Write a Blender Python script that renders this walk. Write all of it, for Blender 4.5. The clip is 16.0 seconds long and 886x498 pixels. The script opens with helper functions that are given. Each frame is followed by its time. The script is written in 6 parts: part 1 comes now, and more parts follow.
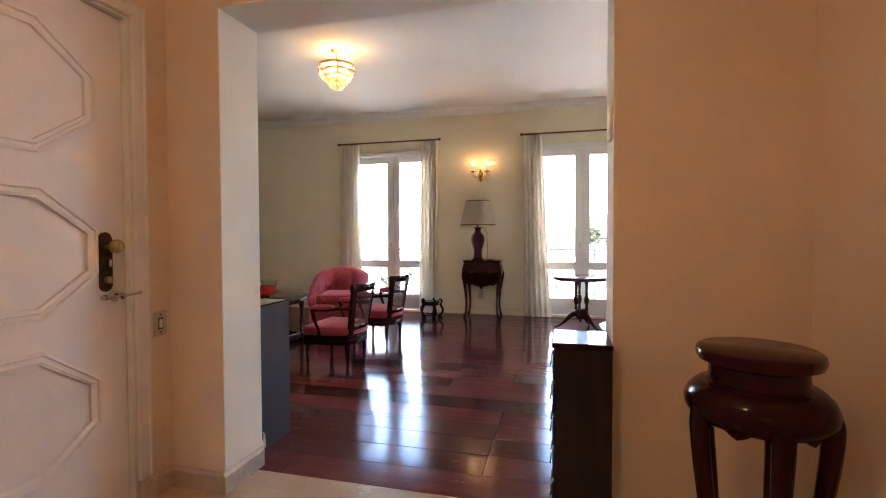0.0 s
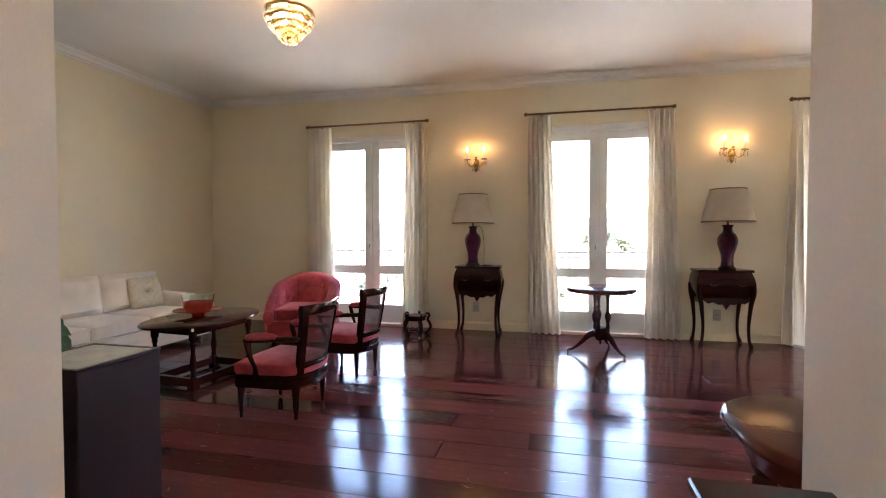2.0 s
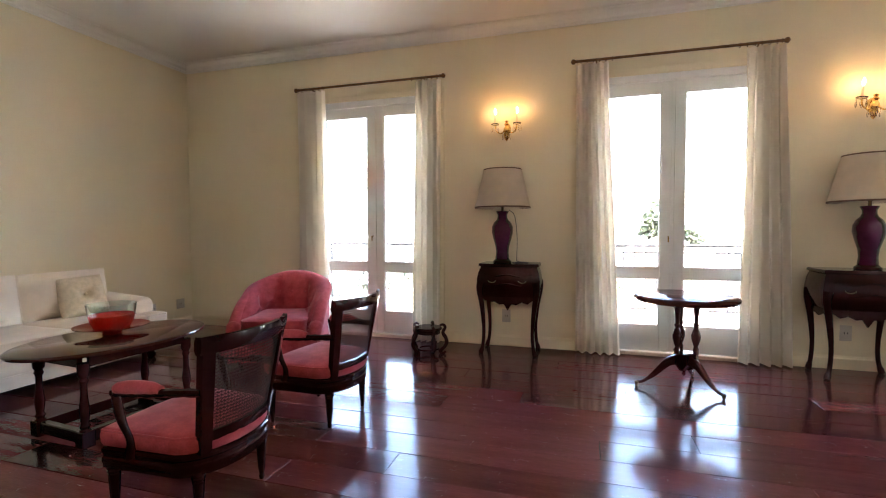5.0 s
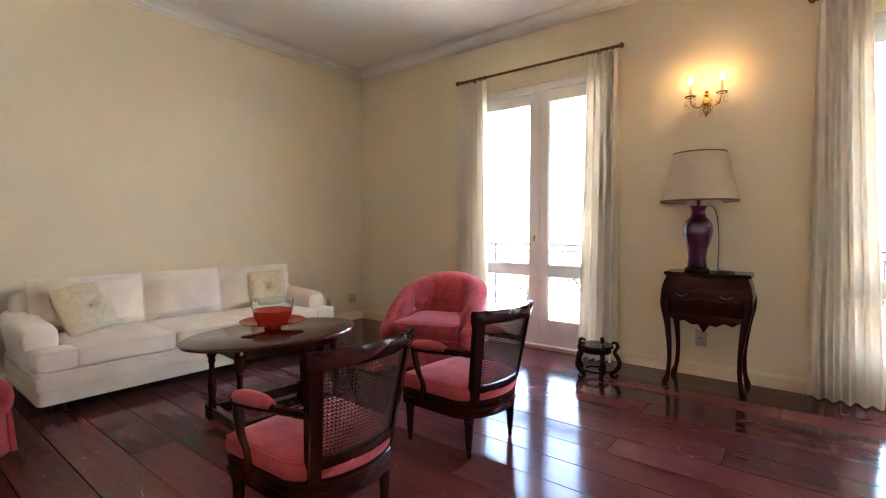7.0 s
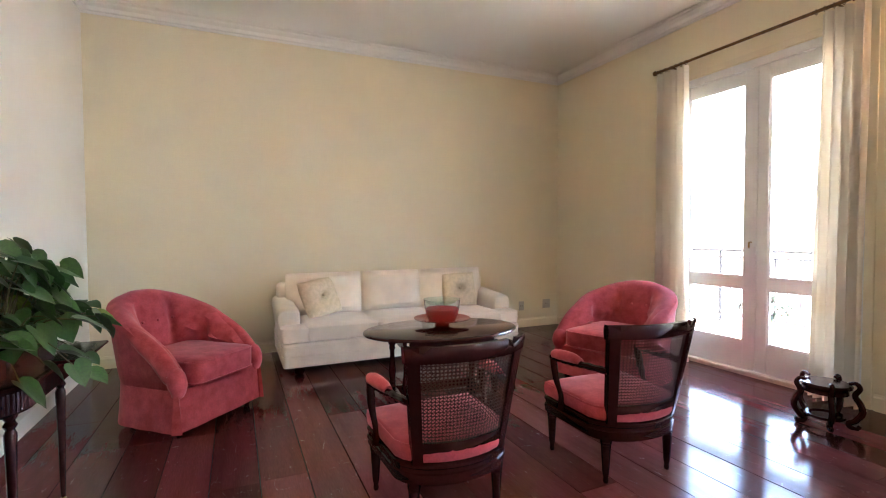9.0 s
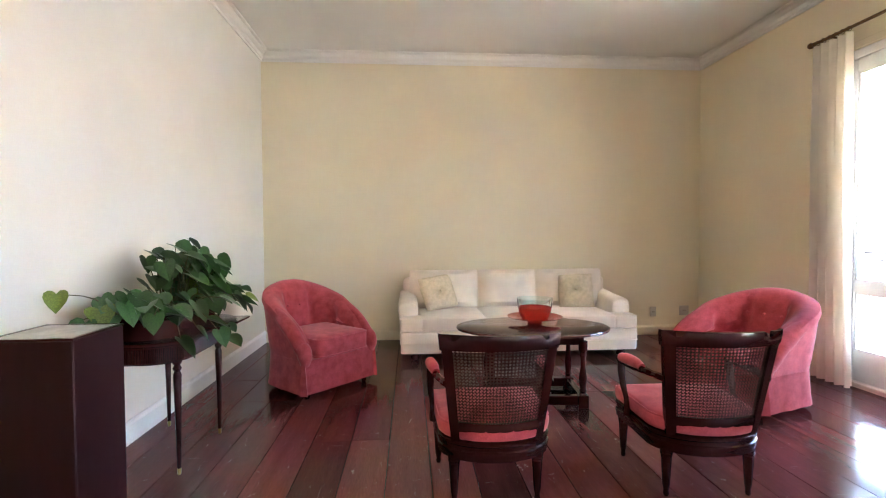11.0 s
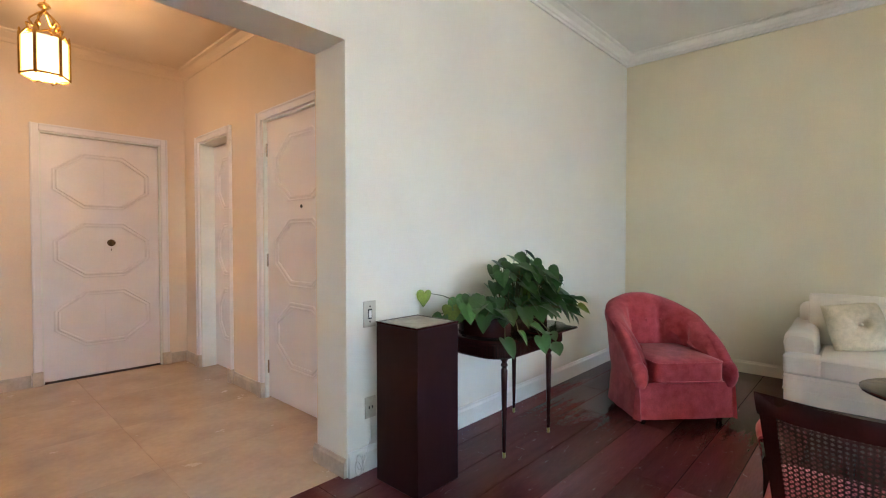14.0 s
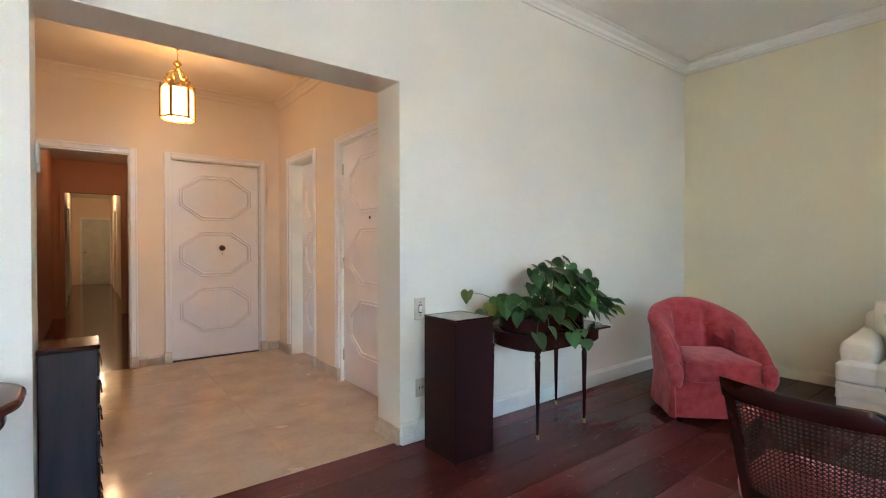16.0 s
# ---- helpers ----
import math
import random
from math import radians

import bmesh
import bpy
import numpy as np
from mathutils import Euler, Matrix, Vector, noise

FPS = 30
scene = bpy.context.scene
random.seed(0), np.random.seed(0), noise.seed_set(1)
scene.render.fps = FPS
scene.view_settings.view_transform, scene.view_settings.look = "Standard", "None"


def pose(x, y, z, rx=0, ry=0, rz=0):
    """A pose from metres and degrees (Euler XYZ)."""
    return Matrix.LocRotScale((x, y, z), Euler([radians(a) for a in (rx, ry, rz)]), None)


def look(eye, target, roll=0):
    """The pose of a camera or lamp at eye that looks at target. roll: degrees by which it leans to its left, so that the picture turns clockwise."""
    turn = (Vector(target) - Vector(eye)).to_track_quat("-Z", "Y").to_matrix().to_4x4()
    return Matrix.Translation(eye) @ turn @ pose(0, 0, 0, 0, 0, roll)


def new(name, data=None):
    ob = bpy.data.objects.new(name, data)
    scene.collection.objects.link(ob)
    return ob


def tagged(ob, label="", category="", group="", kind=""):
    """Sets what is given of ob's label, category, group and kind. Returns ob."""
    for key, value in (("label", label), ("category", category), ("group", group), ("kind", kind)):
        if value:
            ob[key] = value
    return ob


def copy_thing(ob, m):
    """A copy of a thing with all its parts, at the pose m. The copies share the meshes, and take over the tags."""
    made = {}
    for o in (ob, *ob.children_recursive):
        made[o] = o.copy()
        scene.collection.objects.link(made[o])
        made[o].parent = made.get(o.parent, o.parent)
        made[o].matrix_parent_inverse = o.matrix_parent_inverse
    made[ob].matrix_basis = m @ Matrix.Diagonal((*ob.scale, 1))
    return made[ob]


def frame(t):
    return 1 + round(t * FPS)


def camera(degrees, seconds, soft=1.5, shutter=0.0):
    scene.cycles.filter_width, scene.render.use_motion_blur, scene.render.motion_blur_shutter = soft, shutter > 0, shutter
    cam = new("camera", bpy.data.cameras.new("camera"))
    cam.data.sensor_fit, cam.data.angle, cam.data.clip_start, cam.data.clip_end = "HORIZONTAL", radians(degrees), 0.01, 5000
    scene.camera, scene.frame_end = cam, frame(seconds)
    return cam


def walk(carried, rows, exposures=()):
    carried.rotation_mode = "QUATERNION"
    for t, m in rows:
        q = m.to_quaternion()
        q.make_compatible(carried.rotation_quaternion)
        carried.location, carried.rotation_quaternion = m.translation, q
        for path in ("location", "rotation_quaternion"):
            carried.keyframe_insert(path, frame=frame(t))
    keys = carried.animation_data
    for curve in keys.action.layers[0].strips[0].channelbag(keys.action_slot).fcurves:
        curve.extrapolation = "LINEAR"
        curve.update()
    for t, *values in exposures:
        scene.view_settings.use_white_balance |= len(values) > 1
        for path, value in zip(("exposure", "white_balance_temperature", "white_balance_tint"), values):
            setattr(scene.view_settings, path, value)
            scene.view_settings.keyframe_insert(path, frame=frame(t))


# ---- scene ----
# ---- camera and walk ----
cam = camera(87.0, 16.0, soft=1.1)
ROWS = [
    (0.0, 1.538, -2.126, 1.201, 14.42, -1.49, 0.19),
    (0.5, 1.470, -1.837, 1.191, 14.19, -1.10, 0.17),
    (1.0, 1.407, -1.555, 1.192, 13.92, -1.15, 0.20),
    (1.5, 1.328, -1.245, 1.210, 13.46, -1.49, 0.13),
    (2.0, 1.273, -0.970, 1.220, 13.25, -1.59, 0.01),
    (2.5, 1.225, -0.724, 1.225, 12.79, -1.64, 0.08),
    (3.0, 1.214, -0.485, 1.210, 12.67, -1.65, 0.09),
    (3.2, 1.206, -0.400, 1.205, 12.64, -1.72, 0.13),
    (5.3, 1.029, 0.458, 1.146, 19.30, -2.41, 0.07),
    (5.5, 1.006, 0.515, 1.136, 21.16, -2.32, -0.00),
    (6.0, 0.958, 0.675, 1.135, 25.99, -2.36, -0.05),
    (6.5, 0.929, 0.776, 1.146, 31.73, -2.24, -0.07),
    (7.0, 0.959, 0.843, 1.161, 38.09, -2.34, -0.07),
    (7.5, 1.018, 0.894, 1.158, 45.66, -2.33, 0.10),
    (8.0, 1.059, 0.966, 1.166, 52.57, -2.20, 0.15),
    (8.5, 1.137, 1.090, 1.178, 59.60, -2.22, 0.13),
    (8.7, 1.203, 1.125, 1.176, 62.29, -2.05, 0.22),
    (10.8, 1.620, 1.579, 1.179, 84.13, -1.65, 0.12),
    (11.0, 1.627, 1.614, 1.177, 85.97, -1.66, 0.30),
    (11.5, 1.588, 1.660, 1.188, 91.35, -1.88, 0.15),
    (12.0, 1.571, 1.700, 1.201, 99.13, -1.91, 0.03),
    (12.5, 1.551, 1.771, 1.208, 107.84, -1.76, -0.02),
    (13.0, 1.522, 1.867, 1.208, 117.05, -1.24, -0.26),
    (13.5, 1.463, 1.937, 1.222, 124.99, -1.22, -0.00),
    (14.0, 1.419, 1.996, 1.242, 132.84, -1.22, 0.05),
    (14.5, 1.430, 2.057, 1.240, 138.27, -1.02, 0.15),
    (15.0, 1.463, 2.137, 1.240, 141.32, -0.90, 0.13),
    (15.5, 1.500, 2.287, 1.243, 142.59, -0.70, 0.08),
    (16.0, 1.543, 2.463, 1.253, 142.66, -0.61, 0.05),
]
walk(cam, [(t, pose(x, y, z, 90 + pitch, roll, yaw)) for t, x, y, z, yaw, pitch, roll in ROWS],
     exposures=[(0.0, 5.49, 6680, 19), (1.5, 5.42, 6750, 20), (3.0, 5.36, 6680, 17), (7.0, 5.74, 6850, 19), (8.5, 5.88, 6850, 20), (11.0, 6.14, 6750, 18), (12.2, 5.98, 6850, 18), (13.5, 5.70, 6480, 11), (16.0, 5.56, 6300, 8)])

# ---- world and sun ----
world = bpy.data.worlds.new("sky")
scene.world = world
world.use_nodes = True
wn = world.node_tree.nodes
wl = world.node_tree.links
sky = wn.new("ShaderNodeTexSky")
sky.sky_type = "NISHITA"
sky.sun_disc = False
sky.sun_elevation = radians(75)
sky.sun_rotation = radians(173)
wl.new(sky.outputs[0], wn["Background"].inputs[0])
wn["Background"].inputs[1].default_value = 0.15
sun_data = bpy.data.lights.new("sun", "SUN")
sun_data.energy = 4.0
sun_data.angle = radians(0.6)
sun_data.color = (1.0, 0.95, 0.88)
sun = new("sun", sun_data)
sun.matrix_world = look((2.0, -7.9, 30), (1, 0, 0))


def point_lamp(name, x, y, z, watts, size=0.03, colour=(1.0, 0.56, 0.22)):
    d = bpy.data.lights.new(name, "POINT")
    d.energy = watts
    d.shadow_soft_size = size
    d.color = colour
    o = new(name, d)
    o.location = (x, y, z)
    return o


# ---- plan, metres ----
X0, X1 = -3.656, 6.6        # living room, along x
Y0, Y1 = 0.0, 5.014         # living room, along y
ZC = 3.19                   # living room ceiling
T0 = 0.274                  # wall between hall and living room
HX0, HX1 = -0.297, 2.36     # hall
HY0, HY1 = -3.188, -T0
HZ = 2.93                   # hall ceiling
OX0, OX1, OZ = 0.0, 1.719, 2.257   # opening between them
WINDOWS = [(-1.88, -0.40), (1.07, 2.55), (3.95, 5.43)]
WZ = 2.575
WT = 0.24                   # outer wall

for wx, wy, power in ((0.205, 4.90, 0.030), (0.419, 4.90, 0.030), (3.135, 4.90, 0.030), (3.355, 4.90, 0.030)):
    point_lamp("candle_light", wx, wy, 2.335, power, 0.012)
for ax, ay in ((0.07, 0.03), (-0.06, 0.05), (0.0, -0.08)):
    point_lamp("chandelier_light", -0.80 + ax, 2.45 + ay, 2.985, 0.066, 0.03, (1.0, 0.72, 0.42))
point_lamp("lantern_light", 0.93, -2.0, 2.39, 0.34, 0.04, (1.0, 0.72, 0.45))
point_lamp("corridor_light", 1.27, -6.3, 2.60, 0.24, 0.10, (1.0, 0.62, 0.34))
point_lamp("corridor_light", 1.31, -13.2, 2.50, 0.5, 0.10, (1.0, 0.70, 0.42))


# ---- materials ----
def material(name, base, rough=0.5, metal=0.0, spec=0.5, var=0.06, scale=4.0, fine=60.0, bump=0.0, coat=0.0, coat_rough=0.1,
             sheen=0.0, stretch=(1, 1, 1), rough_var=0.0, per_object=0.0, island=0.0, base2=None, mix_lo=0.4, mix_hi=0.6, bump_scale=None, subsurface=0.0):
    """Principled material with a broad and a fine variation of colour, gloss and relief."""
    m = bpy.data.materials.new(name)
    m.use_nodes = True
    n, l = m.node_tree.nodes, m.node_tree.links
    b = n["Principled BSDF"]
    b.inputs["Roughness"].default_value = rough
    b.inputs["Metallic"].default_value = metal
    b.inputs["Specular IOR Level"].default_value = spec
    b.inputs["Coat Weight"].default_value = coat
    b.inputs["Coat Roughness"].default_value = coat_rough
    b.inputs["Sheen Weight"].default_value = sheen
    co = n.new("ShaderNodeTexCoord")
    mp = n.new("ShaderNodeMapping")
    mp.inputs["Scale"].default_value = stretch
    l.new(co.outputs["Object"], mp.inputs[0])
    if per_object:
        info = n.new("ShaderNodeObjectInfo")
        away = n.new("ShaderNodeVectorMath")
        away.operation = "SCALE"
        away.inputs[0].default_value = (37.0, 61.0, 0.0)
        l.new(info.outputs["Random"], away.inputs["Scale"])
        l.new(away.outputs[0], mp.inputs["Location"])
    big = n.new("ShaderNodeTexNoise")
    big.inputs["Scale"].default_value = scale
    big.inputs["Detail"].default_value = 4
    small = n.new("ShaderNodeTexNoise")
    small.inputs["Scale"].default_value = fine
    small.inputs["Detail"].default_value = 3
    l.new(mp.outputs[0], big.inputs["Vector"])
    l.new(mp.outputs[0], small.inputs["Vector"])
    ramp = n.new("ShaderNodeMapRange")
    ramp.inputs[1].default_value, ramp.inputs[2].default_value = mix_lo, mix_hi
    l.new(big.outputs["Fac"], ramp.inputs[0])
    mix = n.new("ShaderNodeMix")
    mix.data_type = "RGBA"
    other = base2 or tuple(c * (1 - 2.2 * var) for c in base)
    mix.inputs["A"].default_value = (*base, 1)
    mix.inputs["B"].default_value = (*other, 1)
    l.new(ramp.outputs[0], mix.inputs["Factor"])
    hsv = n.new("ShaderNodeHueSaturation")
    l.new(mix.outputs["Result"], hsv.inputs["Color"])
    val = n.new("ShaderNodeMapRange")
    val.inputs[1].default_value, val.inputs[2].default_value = 0.25, 0.75
    val.inputs[3].default_value, val.inputs[4].default_value = 1 - var, 1 + var
    l.new(small.outputs["Fac"], val.inputs[0])
    last = val.outputs[0]
    for amount, kind, out in ((per_object, "ShaderNodeObjectInfo", "Random"), (island, "ShaderNodeNewGeometry", "Random Per Island")):
        if amount:
            src = n.new(kind)
            mr = n.new("ShaderNodeMapRange")
            mr.inputs[3].default_value, mr.inputs[4].default_value = 1 - amount, 1 + amount
            l.new(src.outputs[out], mr.inputs[0])
            mul = n.new("ShaderNodeMath")
            mul.operation = "MULTIPLY"
            l.new(last, mul.inputs[0])
            l.new(mr.outputs[0], mul.inputs[1])
            last = mul.outputs[0]
    l.new(last, hsv.inputs["Value"])
    l.new(hsv.outputs[0], b.inputs["Base Color"])
    if rough_var:
        rr = n.new("ShaderNodeMapRange")
        rr.inputs[1].default_value, rr.inputs[2].default_value = 0.3, 0.7
        rr.inputs[3].default_value, rr.inputs[4].default_value = max(0.02, rough - rough_var), rough + rough_var
        l.new(big.outputs["Fac"], rr.inputs[0])
        l.new(rr.outputs[0], b.inputs["Roughness"])
    if bump:
        bp = n.new("ShaderNodeBump")
        bp.inputs["Strength"].default_value = bump
        bp.inputs["Distance"].default_value = 0.004
        hsrc = small
        if bump_scale:
            hsrc = n.new("ShaderNodeTexNoise")
            hsrc.inputs["Scale"].default_value = bump_scale
            hsrc.inputs["Detail"].default_value = 2
            l.new(mp.outputs[0], hsrc.inputs["Vector"])
        l.new(hsrc.outputs["Fac"], bp.inputs["Height"])
        l.new(bp.outputs[0], b.inputs["Normal"])
    return m


def glowing(name, colour, strength):
    m = bpy.data.materials.new(name)
    m.use_nodes = True
    b = m.node_tree.nodes["Principled BSDF"]
    b.inputs["Base Color"].default_value = (*colour, 1)
    b.inputs["Emission Color"].default_value = (*colour, 1)
    b.inputs["Emission Strength"].default_value = strength
    b.inputs["Roughness"].default_value = 0.4
    return m


def clear(name, colour=(1, 1, 1), rough=0.0, ior=1.45):
    m = bpy.data.materials.new(name)
    m.use_nodes = True
    b = m.node_tree.nodes["Principled BSDF"]
    b.inputs["Base Color"].default_value = (*colour, 1)
    b.inputs["Transmission Weight"].default_value = 1.0
    b.inputs["Roughness"].default_value = rough
    b.inputs["IOR"].default_value = ior
    return m


CREAM = material("cream_paint", (0.82, 0.728, 0.51), 0.72, var=0.025, scale=0.9, fine=120, bump=0.05)
IVORY = material("ivory_paint", (0.775, 0.735, 0.635), 0.62, var=0.025, scale=0.8, fine=120, bump=0.05)
PEACH = material("peach_paint", (0.81, 0.645, 0.485), 0.7, var=0.03, scale=0.9, fine=120, bump=0.05)
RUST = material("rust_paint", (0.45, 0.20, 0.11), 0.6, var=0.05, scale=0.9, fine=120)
CEILING = material("ceiling_paint", (0.81, 0.785, 0.715), 0.8, var=0.02, scale=0.7, fine=90)
TRIM = material("white_trim_paint", (0.80, 0.78, 0.72), 0.4, var=0.03, scale=3, fine=60)
DOOR_PAINT = material("white_door_enamel", (0.82, 0.76, 0.74), 0.33, var=0.02, scale=2, fine=70, bump=0.02)
WINDOW_PAINT = material("window_enamel", (0.76, 0.75, 0.70), 0.4, var=0.03, scale=3, fine=70)
PLANK = material("dark_red_floor_board", (0.138, 0.038, 0.035), 0.13, spec=0.23, var=0.16, scale=6.0, fine=70, stretch=(0.25, 3.0, 1),
                 per_object=0.32, base2=(0.095, 0.025, 0.024), mix_lo=0.2, mix_hi=0.8, bump_scale=4.0)
GAP = material("dark_joint", (0.012, 0.007, 0.006), 0.8)
MARBLE = material("cream_marble", (0.66, 0.505, 0.370), 0.12, var=0.05, scale=3.5, fine=30, base2=(0.54, 0.405, 0.30), mix_lo=0.35, mix_hi=0.72, per_object=0.05, rough_var=0.02)


def worn(m, scale, lo, hi, rgb, amount, stretch):
    """Adds sparse scuffs to a material: paler and duller specks and scratches."""
    n, l = m.node_tree.nodes, m.node_tree.links
    b = n["Principled BSDF"]
    co = n.new("ShaderNodeTexCoord")
    mp = n.new("ShaderNodeMapping")
    mp.inputs["Scale"].default_value = stretch
    l.new(co.outputs["Object"], mp.inputs[0])
    noise_a = n.new("ShaderNodeTexNoise")
    noise_a.inputs["Scale"].default_value = scale
    noise_a.inputs["Detail"].default_value = 7
    noise_a.inputs["Roughness"].default_value = 0.7
    l.new(mp.outputs[0], noise_a.inputs["Vector"])
    mr = n.new("ShaderNodeMapRange")
    mr.inputs[1].default_value, mr.inputs[2].default_value = lo, hi
    mr.inputs[4].default_value = amount
    l.new(noise_a.outputs["Fac"], mr.inputs[0])
    mix = n.new("ShaderNodeMix")
    mix.data_type = "RGBA"
    mix.inputs["B"].default_value = (*rgb, 1)
    old = b.inputs["Base Color"].links[0].from_socket
    l.new(old, mix.inputs["A"])
    l.new(mr.outputs[0], mix.inputs["Factor"])
    l.new(mix.outputs["Result"], b.inputs["Base Color"])
    if b.inputs["Roughness"].links:
        add = n.new("ShaderNodeMath")
        add.operation = "ADD"
        l.new(b.inputs["Roughness"].links[0].from_socket, add.inputs[0])
        l.new(mr.outputs[0], add.inputs[1])
        l.new(add.outputs[0], b.inputs["Roughness"])
    return m


def scuffed(m):
    """Thin pale scratches in loose patches, duller than the polish round them."""
    n, l = m.node_tree.nodes, m.node_tree.links
    b = n["Principled BSDF"]
    co = n.new("ShaderNodeTexCoord")
    info = n.new("ShaderNodeObjectInfo")
    away = n.new("ShaderNodeVectorMath")
    away.operation = "SCALE"
    away.inputs[0].default_value = (53.0, 29.0, 0.0)
    l.new(info.outputs["Random"], away.inputs["Scale"])
    strength = None
    for scale, width, stretch, turn in ((6.0, 0.004, (0.6, 2.6, 1), 0.25), (9.0, 0.003, (1.8, 0.7, 1), 0.6)):
        mp = n.new("ShaderNodeMapping")
        mp.inputs["Scale"].default_value = stretch
        mp.inputs["Rotation"].default_value = (0, 0, turn)
        l.new(co.outputs["Object"], mp.inputs[0])
        l.new(away.outputs[0], mp.inputs["Location"])
        line = n.new("ShaderNodeTexNoise")
        line.inputs["Scale"].default_value = scale
        line.inputs["Detail"].default_value = 3
        l.new(mp.outputs[0], line.inputs["Vector"])
        near = n.new("ShaderNodeMath")
        near.operation = "COMPARE"
        near.inputs[1].default_value = 0.52
        near.inputs[2].default_value = width
        l.new(line.outputs["Fac"], near.inputs[0])
        patch = n.new("ShaderNodeTexNoise")
        patch.inputs["Scale"].default_value = scale * 1.7
        l.new(mp.outputs[0], patch.inputs["Vector"])
        mr = n.new("ShaderNodeMapRange")
        mr.inputs[1].default_value, mr.inputs[2].default_value = 0.55, 0.70
        mr.inputs[4].default_value = 0.24
        l.new(patch.outputs["Fac"], mr.inputs[0])
        mul = n.new("ShaderNodeMath")
        mul.operation = "MULTIPLY"
        l.new(near.outputs[0], mul.inputs[0])
        l.new(mr.outputs[0], mul.inputs[1])
        if strength is None:
            strength = mul.outputs[0]
        else:
            top = n.new("ShaderNodeMath")
            top.operation = "MAXIMUM"
            l.new(strength, top.inputs[0])
            l.new(mul.outputs[0], top.inputs[1])
            strength = top.outputs[0]
    mix = n.new("ShaderNodeMix")
    mix.data_type = "RGBA"
    mix.inputs["B"].default_value = (0.34, 0.22, 0.18, 1)
    l.new(b.inputs["Base Color"].links[0].from_socket, mix.inputs["A"])
    l.new(strength, mix.inputs["Factor"])
    l.new(mix.outputs["Result"], b.inputs["Base Color"])
    rough = n.new("ShaderNodeMath")
    rough.operation = "ADD"
    rough.inputs[1].default_value = b.inputs["Roughness"].default_value
    l.new(strength, rough.inputs[0])
    l.new(rough.outputs[0], b.inputs["Roughness"])


scuffed(PLANK)
worn(MARBLE, 2.2, 0.50, 0.80, (0.36, 0.24, 0.15), 0.32, (1, 1.6, 1))
MARBLE_BASE = material("marble_skirting", (0.60, 0.48, 0.36), 0.3, var=0.08, scale=9, fine=50)
SOCKET = material("beige_switch_plastic", (0.55, 0.50, 0.40), 0.4)
SOCKET_DARK = material("dark_plastic", (0.03, 0.03, 0.03), 0.4)
MAHOGANY = material("dark_mahogany", (0.042, 0.010, 0.009), 0.15, spec=0.32, var=0.08, scale=5, fine=60, stretch=(0.3, 2, 1), mix_lo=0.2, mix_hi=0.8)
BLACKWOOD = material("black_lacquered_wood", (0.030, 0.0072, 0.006), 0.16, spec=0.27, var=0.06, scale=9, fine=80, mix_lo=0.2, mix_hi=0.8)
REDWOOD = material("red_brown_polished_wood", (0.095, 0.024, 0.015), 0.17, spec=0.16, var=0.10, scale=4, fine=50, stretch=(0.4, 2.5, 1), mix_lo=0.2, mix_hi=0.8)
VELVET = material("rose_red_velvet", (0.50, 0.078, 0.086), 0.85, spec=0.12, var=0.14, scale=16, fine=120, sheen=0.32, bump=0.12, base2=(0.35, 0.043, 0.050), mix_lo=0.32, mix_hi=0.68, bump_scale=200)
VELVET.node_tree.nodes["Principled BSDF"].inputs["Sheen Tint"].default_value = (1.0, 0.66, 0.64, 1)
SOFA_CLOTH = material("ivory_upholstery", (0.89, 0.775, 0.625), 0.85, spec=0.2, var=0.04, scale=5, fine=160, sheen=0.3, bump=0.1, bump_scale=220)
CUSHION_CLOTH = material("pale_yellow_damask", (0.74, 0.61, 0.41), 0.7, var=0.05, scale=28, fine=120, bump=0.12)
CURTAIN = material("white_curtain_cloth", (0.93, 0.865, 0.745), 0.9, spec=0.1, var=0.03, scale=4, fine=150, bump=0.06)
BRASS = material("aged_brass", (0.50, 0.33, 0.11), 0.28, metal=1.0, var=0.15, scale=20, fine=80)
ROD = material("brown_bronze_rod", (0.20, 0.105, 0.04), 0.38, metal=0.8, var=0.15, scale=20, fine=80)
GILT = material("gilt_metal", (0.78, 0.53, 0.18), 0.22, metal=1.0, var=0.1, scale=20, fine=80)
DARK_BRASS = material("dark_bronze", (0.13, 0.08, 0.04), 0.4, metal=1.0, var=0.2, scale=20, fine=90)
STEEL = material("polished_steel", (0.6, 0.6, 0.6), 0.2, metal=1.0)
IRON = material("black_iron", (0.010, 0.010, 0.011), 0.7, spec=0.2)
PORCELAIN = material("oxblood_porcelain", (0.068, 0.007, 0.034), 0.09, var=0.10, scale=6, fine=40, coat=0.6, coat_rough=0.03)
SHADE = material("linen_lampshade", (0.75, 0.62, 0.46), 0.85, spec=0.1, var=0.04, scale=8, fine=200, bump=0.1)


def translucent(base, name, rgb, share):
    """Lets part of the light through a cloth."""
    m = base.copy()
    m.name = name
    n, l = m.node_tree.nodes, m.node_tree.links
    t = n.new("ShaderNodeBsdfTranslucent")
    t.inputs[0].default_value = (*rgb, 1)
    mixer = n.new("ShaderNodeMixShader")
    mixer.inputs[0].default_value = share
    l.new(n["Principled BSDF"].outputs[0], mixer.inputs[1])
    l.new(t.outputs[0], mixer.inputs[2])
    l.new(mixer.outputs[0], n["Material Output"].inputs[0])
    return m


